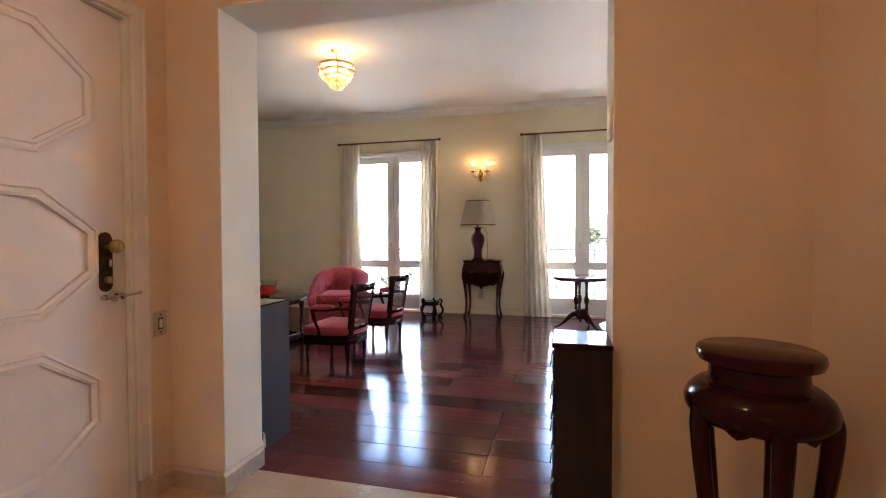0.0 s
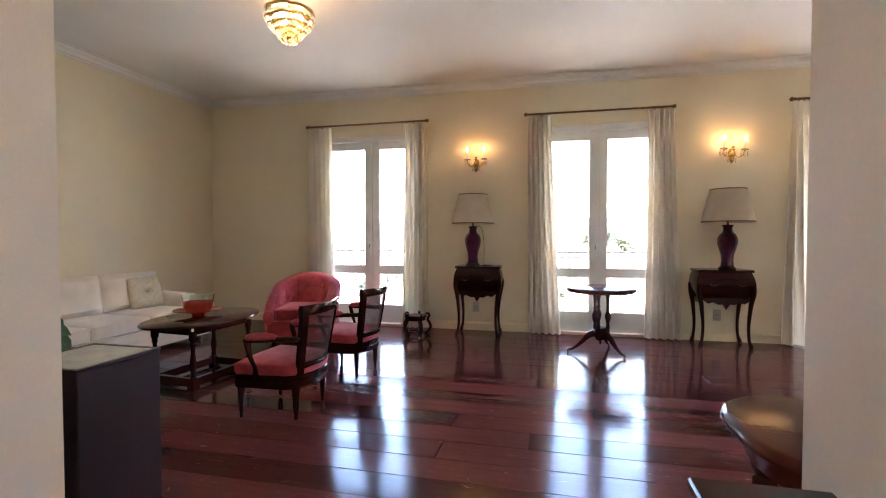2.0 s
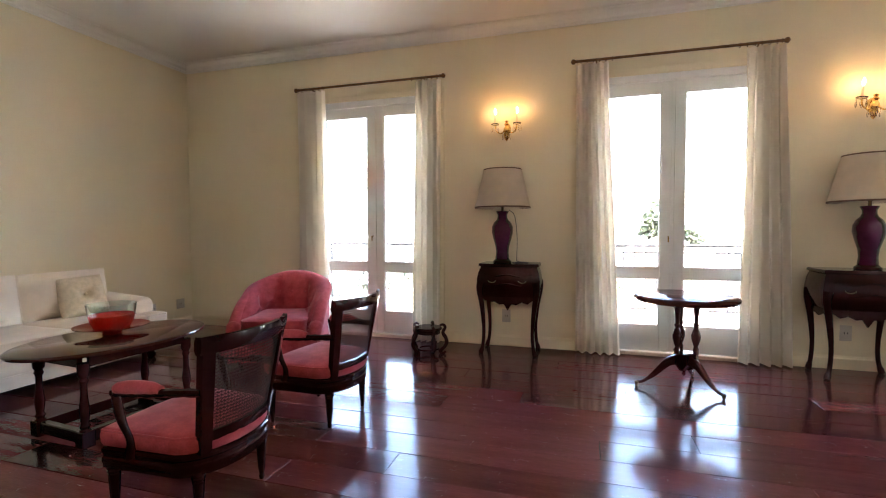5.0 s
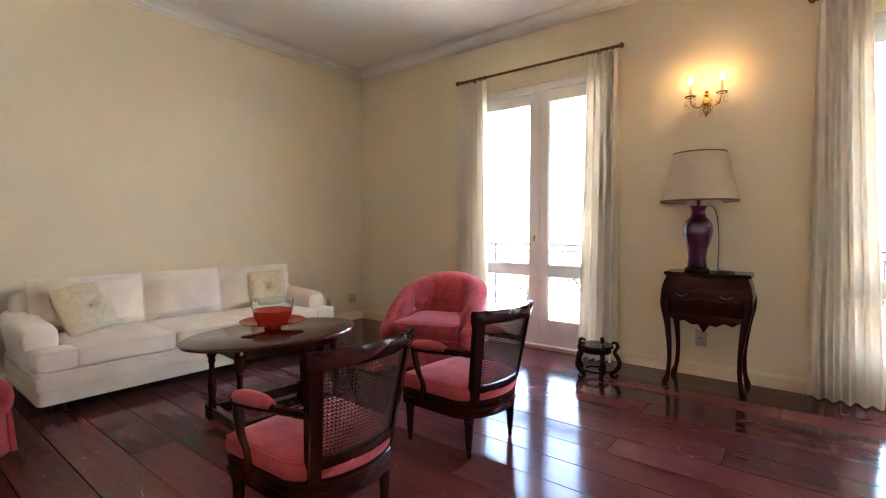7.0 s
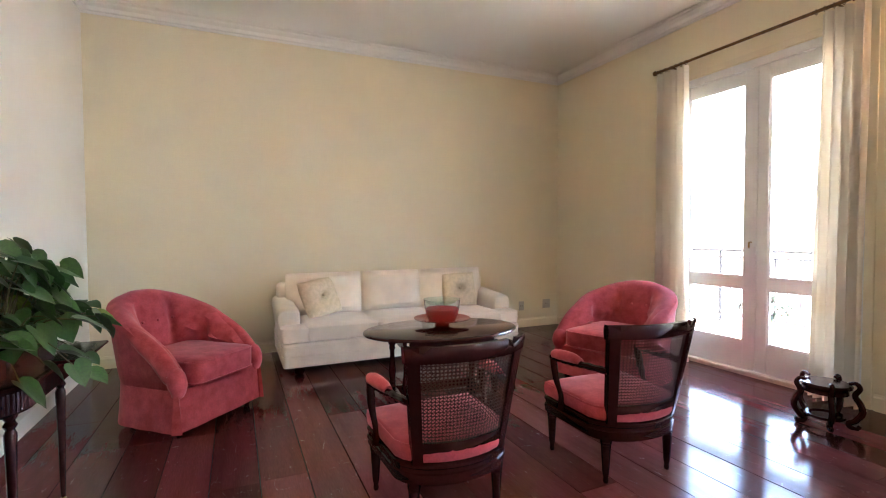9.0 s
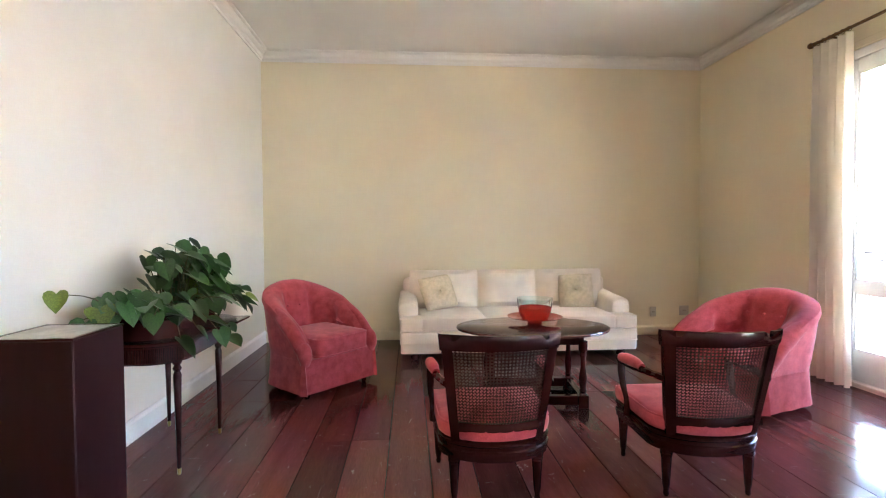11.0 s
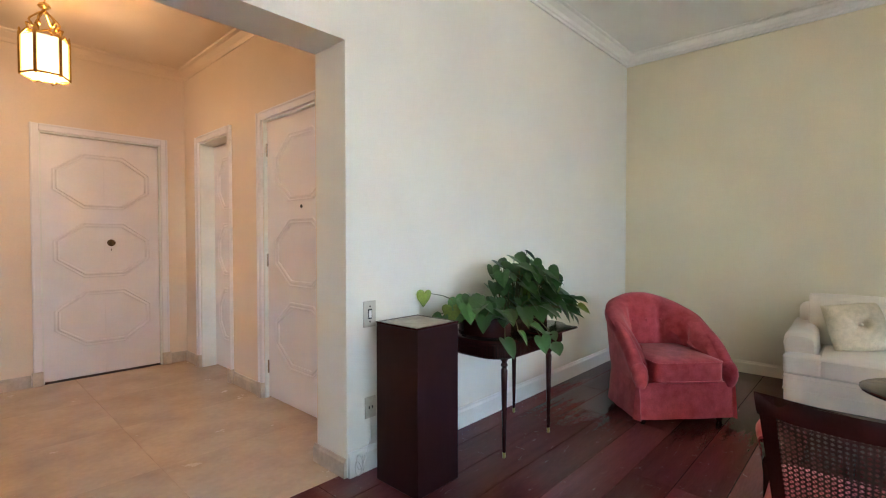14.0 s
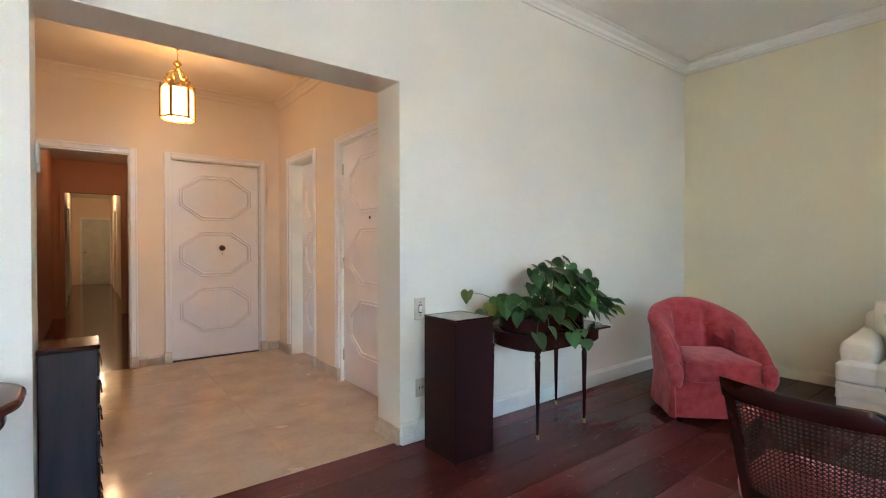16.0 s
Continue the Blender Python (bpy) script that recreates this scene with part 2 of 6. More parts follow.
CURTAIN = translucent(CURTAIN, "sheer_white_curtain", (0.95, 0.89, 0.78), 0.31)
SHADE = translucent(SHADE, "linen_shade_cloth", (0.70, 0.60, 0.46), 0.3)
GLASS = clear("window_glass", (0.97, 0.99, 0.98))
CRYSTAL = clear("cut_crystal", (1.0, 0.96, 0.88), 0.02, 1.55)
BULB = glowing("lit_bulb", (1.0, 0.62, 0.28), 1.6)
FROST = glowing("lit_frosted_glass", (1.0, 0.80, 0.48), 0.045)
SPOT = glowing("lit_spot", (1.0, 0.75, 0.5), 3.0)
STONE_TOP = material("grey_white_marble_top", (0.50, 0.49, 0.44), 0.25, var=0.08, scale=8, fine=60)
LEAF = material("dark_green_leaf", (0.034, 0.088, 0.026), 0.34, var=0.15, scale=14, fine=60, per_object=0.35, base2=(0.045, 0.12, 0.028))
LEAF_YOUNG = material("yellow_green_leaf", (0.16, 0.22, 0.03), 0.35, var=0.15, scale=14, fine=60)
STEM = material("plant_stem", (0.10, 0.09, 0.035), 0.6)
SOIL = material("potting_soil", (0.03, 0.02, 0.014), 0.95, var=0.3, fine=120, bump=0.4)


# ---- mesh helpers ----
def part(name, bm, mat, parent=None, label="", smooth=False, mats=()):
    """Links a bmesh as one mesh object, under a thing or a part."""
    bmesh.ops.recalc_face_normals(bm, faces=bm.faces)
    me = bpy.data.meshes.new(name)
    bm.to_mesh(me)
    bm.free()
    me.materials.append(mat)
    for m in mats:
        me.materials.append(m)
    if smooth:
        me.shade_smooth()
        me.set_sharp_from_angle(angle=radians(40))
    ob = new(name, me)
    if parent is not None:
        ob.parent = parent
    if label:
        ob["label"] = label
    return ob


def again(ob, name, parent, m=None):
    """Another part on the same mesh."""
    o = new(name, ob.data)
    o.parent = parent
    if m is not None:
        o.matrix_basis = m
    if "label" in ob:
        o["label"] = ob["label"]
    return o


def thing(name, label, category, m=None, group=""):
    e = new(name)
    e.empty_display_size = 0.1
    if m is not None:
        e.matrix_basis = m
    return tagged(e, label, category, group)


def box(bm, x0, x1, y0, y1, z0, z1, bevel=0.0, seg=1):
    r = bmesh.ops.create_cube(bm, size=1.0, matrix=Matrix.LocRotScale(((x0 + x1) / 2, (y0 + y1) / 2, (z0 + z1) / 2), None, (abs(x1 - x0), abs(y1 - y0), abs(z1 - z0))))
    if bevel:
        es = list({e for v in r["verts"] for e in v.link_edges})
        bmesh.ops.bevel(bm, geom=es, offset=bevel, segments=seg, profile=0.5, affect="EDGES")
    return bm


def boxed(*a, **k):
    return box(bmesh.new(), *a, **k)


def loft(bm, rings, closed=True, caps=True):
    """Skins equal rings of points."""
    rows = [[bm.verts.new(p) for p in ring] for ring in rings]
    n = len(rows[0])
    for a, b in zip(rows, rows[1:]):
        for i in range(n if closed else n - 1):
            j = (i + 1) % n
            bm.faces.new((a[i], a[j], b[j], b[i]))
    if caps and closed:
        bm.faces.new(rows[0][::-1])
        bm.faces.new(rows[-1])
    return bm


def lathe(bm, profile, x=0.0, y=0.0, z=0.0, segs=20, caps=True):
    """Turns (radius, height) pairs round an upright axis."""
    return loft(bm, [[(x + r * math.cos(2 * math.pi * i / segs), y + r * math.sin(2 * math.pi * i / segs), z + h) for i in range(segs)] for r, h in profile], caps=caps)


def tube(bm, pts, radii, segs=8, squash=1.0):
    """A round bar along points; one radius, or one for each point."""
    pts = [Vector(p) for p in pts]
    if not isinstance(radii, (list, tuple)):
        radii = [radii] * len(pts)
    side = None
    rings = []
    for i, p in enumerate(pts):
        d = (pts[min(i + 1, len(pts) - 1)] - pts[max(i - 1, 0)]).normalized()
        if side is None:
            side = d.orthogonal().normalized()
        side = (side - d * side.dot(d)).normalized()
        up = d.cross(side)
        rings.append([p + radii[i] * (side * math.cos(2 * math.pi * k / segs) + squash * up * math.sin(2 * math.pi * k / segs)) for k in range(segs)])
    return loft(bm, rings)


def curve_pts(ctrl, n=12):
    """A smooth line through control points (Catmull-Rom)."""
    c = [Vector(p) for p in ctrl]
    c = [2 * c[0] - c[1]] + c + [2 * c[-1] - c[-2]]
    out = []
    for i in range(1, len(c) - 2):
        for k in range(n):
            t = k / n
            a, b, d, e = c[i - 1], c[i], c[i + 1], c[i + 2]
            out.append(0.5 * (2 * b + (d - a) * t + (2 * a - 5 * b + 4 * d - e) * t * t + (3 * b - 3 * d + e - a) * t ** 3))
    return out + [c[-2]]


def rounded(w, d, r, n=5, x=0.0, y=0.0):
    """Outline of a rounded rectangle, anticlockwise."""
    out = []
    for sx, sy, a0 in ((1, 1, 0), (-1, 1, 90), (-1, -1, 180), (1, -1, 270)):
        for i in range(n + 1):
            a = radians(a0 + 90 * i / n)
            out.append((x + sx * (w / 2 - r) + r * math.cos(a), y + sy * (d / 2 - r) + r * math.sin(a)))
    return out


def slab(bm, outline, layers):
    """Stacks an outline at (height, inset) layers, drawn in towards its centre."""
    cx = sum(p[0] for p in outline) / len(outline)
    cy = sum(p[1] for p in outline) / len(outline)
    rings = []
    for h, inset in layers:
        ring = []
        for px, py in outline:
            d = math.hypot(px - cx, py - cy) or 1
            k = (d - inset) / d
            ring.append((cx + (px - cx) * k, cy + (py - cy) * k, h))
        rings.append(ring)
    return loft(bm, rings)


def wall(name, axis, a0, a1, b0, b1, z1, holes, mat, label, z0=0.0):
    """A wall along x or y between a0 and a1, b0 to b1 thick, with openings (from, to, bottom, top)."""
    bm = bmesh.new()

    def piece(u0, u1, w0, w1):
        if u1 - u0 > 1e-4 and w1 - w0 > 1e-4:
            if axis == "x":
                box(bm, u0, u1, b0, b1, w0, w1)
            else:
                box(bm, b0, b1, u0, u1, w0, w1)
    at = a0
    for h0, h1, hb, ht in sorted(holes):
        piece(at, h0, z0, z1)
        piece(h0, h1, z0, hb)
        piece(h0, h1, ht, z1)
        at = h1
    piece(at, a1, z0, z1)
    return tagged(part(name, bm, mat), label, "wall", kind="structure")


def moulding(name, rects, profile, mat, label, category="trim"):
    """Runs a (distance from wall, height) profile round the inside of a rectangle."""
    x0, x1, y0, y1 = rects
    bm = bmesh.new()
    loft(bm, [[(cx + sx * d, cy + sy * d, h) for cx, cy, sx, sy in ((x0, y0, 1, 1), (x1, y0, -1, 1), (x1, y1, -1, -1), (x0, y1, 1, -1))] for d, h in profile], caps=False)
    return tagged(part(name, bm, mat), label, category, kind="structure")


# ---- structure: living room ----
wall("wall_south", "x", X0 - 0.2, X1 + 0.2, -T0, Y0, ZC, [(OX0, OX1, 0.0, OZ)], IVORY, "ivory painted plaster wall with a wide opening to the hall")
wall("wall_north", "x", X0 - 0.2, X1 + 0.2, Y1, Y1 + WT, ZC, [(a, b, 0.0, WZ) for a, b in WINDOWS], CREAM, "cream painted wall with three tall balcony doors")
wall("wall_west", "y", Y0, Y1, X0 - 0.2, X0, ZC, [], CREAM, "plain cream painted wall behind the sofa")
wall("wall_east", "y", Y0, Y1, X1, X1 + 0.2, ZC, [], CREAM, "plain cream painted end wall")
tagged(part("ceiling", boxed(X0 - 0.2, X1 + 0.2, -T0, Y1 + WT, ZC, ZC + 0.25), CEILING), "flat white painted living room ceiling", "ceiling", kind="structure")
tagged(part("floor", boxed(X0 - 0.2, X1 + 0.2, -0.055, Y1 + WT, -0.2, -0.022), GAP), "dark bed under the floor boards", "floor", kind="structure")
moulding("trim", (X0, X1, Y0, Y1), [(0.0, ZC - 0.105), (0.014, ZC - 0.105), (0.018, ZC - 0.088), (0.03, ZC - 0.08), (0.036, ZC - 0.05), (0.062, ZC - 0.028), (0.07, ZC - 0.012), (0.095, ZC - 0.008), (0.10, ZC)], CEILING, "stepped white plaster cornice of the living room")


def skirting(name, runs, height, depth, mat, label):
    """Skirting boards: runs of (x0, y0, x1, y1, side) along walls; side is the way they stand out."""
    bm = bmesh.new()
    for x0, y0, x1, y1, (nx, ny) in runs:
        prof = [(0.0, 0.0), (depth, 0.0), (depth, height * 0.80), (depth * 0.6, height * 0.90), (depth * 0.45, height), (0.0, height)]
        loft(bm, [[(x0 + nx * d, y0 + ny * d, h) for d, h in prof], [(x1 + nx * d, y1 + ny * d, h) for d, h in prof]])
    return tagged(part(name, bm, mat), label, "skirting", kind="structure")


north = [X0] + [v for a, b in WINDOWS for v in (a - 0.07, b + 0.07)] + [X1]
skirting("baseboard", [(north[i], Y1, north[i + 1], Y1, (0, -1)) for i in range(0, 8, 2)], 0.11, 0.016, CREAM, "low cream skirting below the balcony doors' wall")
skirting("baseboard", [(X0, Y0 + 0.016, X0, Y1 - 0.016, (1, 0))], 0.11, 0.016, CREAM, "low cream skirting behind the sofa")
skirting("baseboard", [(X0, Y0, OX0 - 0.004, Y0, (0, 1)), (OX1 + 0.004, Y0, X1, Y0, (0, 1))], 0.13, 0.018, TRIM, "white skirting beside the opening to the hall")
skirting("baseboard", [(X1, Y0 + 0.02, X1, Y1 - 0.02, (-1, 0))], 0.13, 0.016, TRIM, "cream skirting of the end wall")

# ---- structure: hall and corridor ----
D1 = (-1.50, -0.475)      # entrance door in the west wall, along y
D2 = (-2.79, -2.12)      # narrow door in the west wall
D3 = (-0.070, 0.840)     # closet doors in the south wall, along x
D4 = (1.195, 1.975)        # opening to the corridor
DZ = 2.16
wall("wall_hall_west", "y", HY0, HY1, HX0 - 0.2, HX0, HZ, [(D1[0], D1[1], 0, DZ), (D2[0], D2[1], 0, DZ)], PEACH, "peach painted hall wall with two white doors")
wall("wall_hall_south", "x", HX0 - 0.2, HX1 + 0.2, HY0 - 0.16, HY0, HZ, [(D3[0], D3[1], 0, DZ), (D4[0], D4[1], 0, DZ)], PEACH, "peach painted hall wall with closet doors and a corridor opening")
wall("wall_hall_east", "y", HY0, HY1, HX1, HX1 + 0.2, HZ, [], PEACH, "plain peach painted hall wall")
wall("wall_hall_north", "x", HX0, HX1, -T0 - 0.006, -T0, HZ, [(OX0, OX1, 0, OZ)], PEACH, "peach painted hall side of the opening's wall")
tagged(part("ceiling_hall", boxed(HX0 - 0.2, HX1 + 0.2, HY0 - 0.16, HY1, HZ, HZ + 0.3), PEACH), "peach painted hall ceiling lit by a lantern", "ceiling", kind="structure")
moulding("trim", (HX0, HX1, HY0, HY1 - 0.006), [(0.0, HZ - 0.09), (0.012, HZ - 0.09), (0.02, HZ - 0.06), (0.05, HZ - 0.02), (0.08, HZ - 0.012), (0.085, HZ)], PEACH, "narrow peach plaster cornice of the hall")
tagged(part("floor_hall", boxed(HX0 - 0.5, HX1 + 0.2, HY0 - 0.16, -0.055, -0.2, -0.02), GAP), "mortar bed under the hall's marble slabs", "floor", kind="structure")
skirting("baseboard", [(HX0, HY0 + 0.018, HX0, D2[0] - 0.09, (1, 0)), (HX0, D2[1] + 0.07, HX0, D1[0] - 0.075, (1, 0)), (HX0, D1[1] + 0.075, HX0, HY1 - 0.024, (1, 0)),
                       (HX0, HY1 - 0.006, OX0, HY1 - 0.006, (0, -1)), (OX1, HY1 - 0.006, HX1, HY1 - 0.006, (0, -1)),
                       (OX0, HY1 - 0.024, OX0, -0.004, (1, 0)), (OX1, HY1 - 0.024, OX1, -0.004, (-1, 0)),
                       (HX0, HY0, D3[0] - 0.075, HY0, (0, 1)), (D3[1] + 0.075, HY0, D4[0] - 0.065, HY0, (0, 1)), (D4[1] + 0.065, HY0, HX1, HY0, (0, 1)),
                       (HX1, HY0 + 0.018, HX1, HY1 - 0.024, (-1, 0))], 0.10, 0.016, MARBLE_BASE, "low pinkish marble skirting round the hall")
# corridor
CX0, CX1, CY = 0.93, 1.91, -15.75
wall("wall_corridor_west", "y", CY, -7.87, CX0 - 0.15, CX0, 2.7, [(-13.6, -12.7, 0, 2.1)], PEACH, "peach painted corridor wall with a doorway")
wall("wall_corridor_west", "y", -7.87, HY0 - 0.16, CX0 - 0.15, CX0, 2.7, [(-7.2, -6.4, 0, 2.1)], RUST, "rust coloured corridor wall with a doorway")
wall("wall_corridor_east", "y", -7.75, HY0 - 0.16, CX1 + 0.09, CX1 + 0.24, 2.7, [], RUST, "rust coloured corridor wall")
wall("wall_corridor_east", "y", CY, -7.87, CX1, CX1 + 0.15, 2.7, [], PEACH, "peach painted inner corridor wall")
wall("wall_corridor_south", "x", CX0 - 0.9, CX1 + 0.9, CY - 0.15, CY, 2.7, [], PEACH, "far end wall of the corridor")
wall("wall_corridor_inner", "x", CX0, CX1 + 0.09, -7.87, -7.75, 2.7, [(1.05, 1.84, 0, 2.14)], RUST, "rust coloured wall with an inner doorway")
tagged(part("ceiling_corridor", boxed(CX0 - 0.15, CX1 + 0.24, CY - 0.15, HY0 - 0.16, 2.7, 2.85), CEILING), "low white corridor ceiling", "ceiling", kind="structure")
tagged(part("floor_corridor", boxed(CX0 - 0.9, CX1 + 0.9, CY - 0.15, HY0 - 0.0, -0.2, -0.002), PLANK), "dark polished wooden corridor floor", "floor", kind="structure")
tagged(part("wall_side_rooms", boxed(CX0 - 0.9, CX0 - 0.75, CY, HY0 - 0.2, 0, 2.7), PEACH), "peach wall of the rooms beside the corridor", "wall", kind="structure")
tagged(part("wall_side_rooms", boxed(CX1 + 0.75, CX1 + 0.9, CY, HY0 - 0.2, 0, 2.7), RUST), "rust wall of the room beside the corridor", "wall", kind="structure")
tagged(part("ceiling_side_rooms", boxed(CX1 + 0.24, CX1 + 0.9, CY, HY0 - 0.16, 2.7, 2.85), CEILING), "white ceiling of the side room", "ceiling", kind="structure")
tagged(part("ceiling_side_rooms", boxed(CX0 - 0.9, CX0 - 0.15, CY, HY0 - 0.16, 2.7, 2.85), CEILING), "white ceiling of the side rooms", "ceiling", kind="structure")

for a, c in (D1, D2):
    tagged(part("wall_behind_door", boxed(HX0 - 0.26, HX0 - 0.201, a - 0.1, c + 0.1, -0.1, DZ + 0.1), PEACH), "plain wall closing the space behind a door", "wall", kind="structure")
tagged(part("wall_behind_door", boxed(D3[0] - 0.1, D3[1] + 0.06, HY0 - 0.22, HY0 - 0.161, -0.1, DZ + 0.1), PEACH), "plain wall closing the space behind the closet doors", "wall", kind="structure")

# ---- doors of the hall ----
def octagon(w, h):
    c = 0.29
    return [(w / 2, h * c * 0.62), (w * (0.5 - c), h / 2), (-w * (0.5 - c), h / 2), (-w / 2, h * c * 0.62),
            (-w / 2, -h * c * 0.62), (-w * (0.5 - c), -h / 2), (w * (0.5 - c), -h / 2), (w / 2, -h * c * 0.62)]


def octagon_moulding(w, h, cut=None):
    """A raised double moulding round an octagon in the xz plane, standing out towards -y; cut keeps x on that side of 0."""
    bm = bmesh.new()
    rings = []
    for inset, out in ((0.0, 0.0), (0.0, 0.012), (0.010, 0.015), (0.016, 0.007), (0.026, 0.007), (0.032, 0.015), (0.044, 0.012), (0.046, 0.0)):
        rings.append([(x * (1 - 2 * inset / w), -out, z * (1 - 2 * inset / h)) for x, z in octagon(w, h)])
    loft(bm, rings, caps=False)
    if cut:
        bmesh.ops.bisect_plane(bm, geom=bm.verts[:] + bm.edges[:] + bm.faces[:], plane_co=(0, 0, 0), plane_no=(cut, 0, 0), clear_inner=True)
    return bm


def architrave(bm, w, h, width=0.07, depth=0.022):
    """A door's surround in the xz plane, standing out towards -y."""
    for s in (-1, 1):
        x0, x1 = s * w / 2, s * (w / 2 + width)
        box(bm, min(x0, x1), max(x0, x1), -depth, 0.0, 0.0, h + width, 0.004)
        xm = s * (w / 2 + width * 0.72)
        box(bm, min(xm, x1), max(xm, x1), -depth - 0.008, -depth, 0.0, h + width, 0.003)
    box(bm, -w / 2, w / 2, -depth, 0.0, h, h + width, 0.004)
    box(bm, -w / 2, w / 2, -depth - 0.008, -depth, h + width * 0.72, h + width, 0.003)
    return bm


def panel_door(name, label, m, w, h, recess, leaves=1, octs=(0.74, 0.50)):
    """A white door with three octagons in relief; local x along the wall, -y into the room."""
    e = thing(name, label, "door", m)
    e["kind"] = "structure"
    part("frame", architrave(bmesh.new(), w, h, 0.06), DOOR_PAINT, e)
    lining = bmesh.new()
    for s in (-1, 1):
        box(lining, s * w / 2 - (0.012 if s > 0 else 0), s * w / 2 + (0.012 if s < 0 else 0), 0.0, recess, 0.0, h)
    box(lining, -w / 2 + 0.012, w / 2 - 0.012, 0.0, recess, h - 0.012, h)
    part("lining", lining, TRIM, e)
    for s in (-1, 1):
        part("plinth_block", boxed(s * (w / 2 + 0.035) - 0.037, s * (w / 2 + 0.035) + 0.037, -0.036, -0.001, 0.0, 0.12, 0.003), MARBLE_BASE, e, "small marble block")
    ww = w - 0.026
    for k in range(leaves):
        x0 = -ww / 2 + k * ww / leaves
        leaf = part("leaf", boxed(x0 + 0.0002, x0 + ww / leaves - 0.0002, recess, recess + 0.035, 0.012, h - 0.014, 0.0006), DOOR_PAINT, e)
        for zc in (0.53, 1.145, 1.765):
            o = part("octagon_moulding", octagon_moulding(octs[0], octs[1], 0 if leaves == 1 else (-1 if k == 0 else 1)), DOOR_PAINT, leaf)
            o.location = (0, recess, zc)
    return e


west = lambda yc: pose(HX0, yc, 0, 0, 0, 90)
south = lambda xc: pose(xc, HY0, 0, 0, 0, 180)
door1 = panel_door("door_1", "white enamelled entrance door with raised octagons and a brass lock", west((D1[0] + D1[1]) / 2), D1[1] - D1[0], DZ, 0.03)
panel_door("door_2", "narrow white door with raised octagons, set deep in its frame", west((D2[0] + D2[1]) / 2), D2[1] - D2[0], DZ, 0.13, octs=(0.44, 0.50))
door3 = panel_door("door_3", "pair of white closet doors with raised octagons and one dark knob", south((D3[0] + D3[1]) / 2), D3[1] - D3[0], DZ, 0.035, leaves=2)
# lock of the entrance door
lock = part("lock_plate", slab(bmesh.new(), rounded(0.055, 0.25, 0.027), [(0, 0), (0.008, 0), (0.012, 0.006)]), DARK_BRASS, door1, "dark bronze lock plate", smooth=True)
lock.matrix_basis = pose(0.405, 0.03, 1.10, 90, 0, 0)
knob_profile = [(0.008, 0.0), (0.008, 0.03), (0.014, 0.035), (0.026, 0.043), (0.03, 0.056), (0.027, 0.068), (0.016, 0.076), (0.002, 0.078)]
knob = part("knob", lathe(bmesh.new(), knob_profile), BRASS, lock, "round brass knob", smooth=True)
knob.matrix_basis = pose(0.0, 0.065, 0.01)
part("cylinder", lathe(bmesh.new(), [(0.014, 0), (0.014, 0.022), (0.004, 0.024)], 0, -0.075, 0.008), BRASS, lock, smooth=True)
part("thumb_turn", boxed(-0.006, 0.006, -0.02, 0.012, 0.01, 0.034, 0.003), STEEL, lock)
latch = part("latch", lathe(bmesh.new(), [(0.026, 0), (0.027, 0.005), (0.018, 0.010), (0.012, 0.016), (0.012, 0.040), (0.016, 0.044), (0.014, 0.052), (0.002, 0.055)], segs=18), STEEL, door1, "chrome latch rose and lever", smooth=True)
latch.matrix_basis = pose(0.440, 0.026, 0.955, 90, 0, 0)
part("lever", tube(bmesh.new(), [(-0.004, 0.0, 0.046), (0.03, 0.001, 0.052), (0.065, 0.003, 0.050), (0.088, 0.005, 0.047), (0.094, 0.005, 0.046)], [0.007, 0.006, 0.0065, 0.008, 0.004], 8), STEEL, latch, smooth=True)
part("stop", lathe(bmesh.new(), [(0.011, 0), (0.012, 0.02), (0.008, 0.03), (0.001, 0.032)], -0.052, -0.004, 0.0, 12), STEEL, latch, smooth=True)
part("peephole", lathe(bmesh.new(), [(0.013, 0), (0.013, 0.004), (0.007, 0.006)], segs=14), SOCKET_DARK, door1, "small dark peephole").matrix_basis = pose(0.0, 0.03, 1.475, 90, 0, 0)
for z in (0.25, 1.08, 1.93):
    part("hinge", lathe(bmesh.new(), [(0.007, -0.05), (0.007, 0.05)], -0.483, 0.018, z, 8), STEEL, door1)
k3 = part("knob", lathe(bmesh.new(), [(0.03, 0), (0.032, 0.004), (0.012, 0.008), (0.01, 0.025), (0.024, 0.035), (0.026, 0.045), (0.012, 0.054), (0.001, 0.055)]), DARK_BRASS, door3, "dark bronze knob", smooth=True)
k3.matrix_basis = pose(0.052, 0.035, 1.21, 90, 0, 0)
part("keyhole", boxed(0.049, 0.055, 0.031, 0.0348, 1.135, 1.155, 0.002), SOCKET_DARK, door3)
# corridor opening
d4 = thing("door_frame", "white wooden surround of the corridor opening, without a door", "door frame", south((D4[0] + D4[1]) / 2))
d4["kind"] = "structure"
part("frame", architrave(bmesh.new(), D4[1] - D4[0], DZ, 0.06), DOOR_PAINT, d4)
b = bmesh.new()
for s in (-1, 1):
    box(b, s * 0.39 - (0.012 if s > 0 else 0), s * 0.39 + (0.012 if s < 0 else 0), 0.0, 0.16, 0.0, DZ)
box(b, -0.378, 0.378, 0.0, 0.16, DZ - 0.012, DZ)
part("lining", b, TRIM, d4)
for s in (-1, 1):
    part("plinth_block", boxed(s * 0.42 - 0.032, s * 0.42 + 0.032, -0.034, -0.001, 0.0, 0.12, 0.003), MARBLE_BASE, d4, "small marble block")
d5 = thing("door_frame", "pale wooden surround of the inner corridor doorway", "door frame", pose(1.445, -7.75, 0, 0, 0, 180))
d5["kind"] = "structure"
part("frame", architrave(bmesh.new(), 0.79, 2.14, 0.07), RUST, d5)
far_door = thing("door_4", "plain pale green-grey door closing the corridor's far end", "door", pose(1.31, CY, 0, 0, 0, 180))
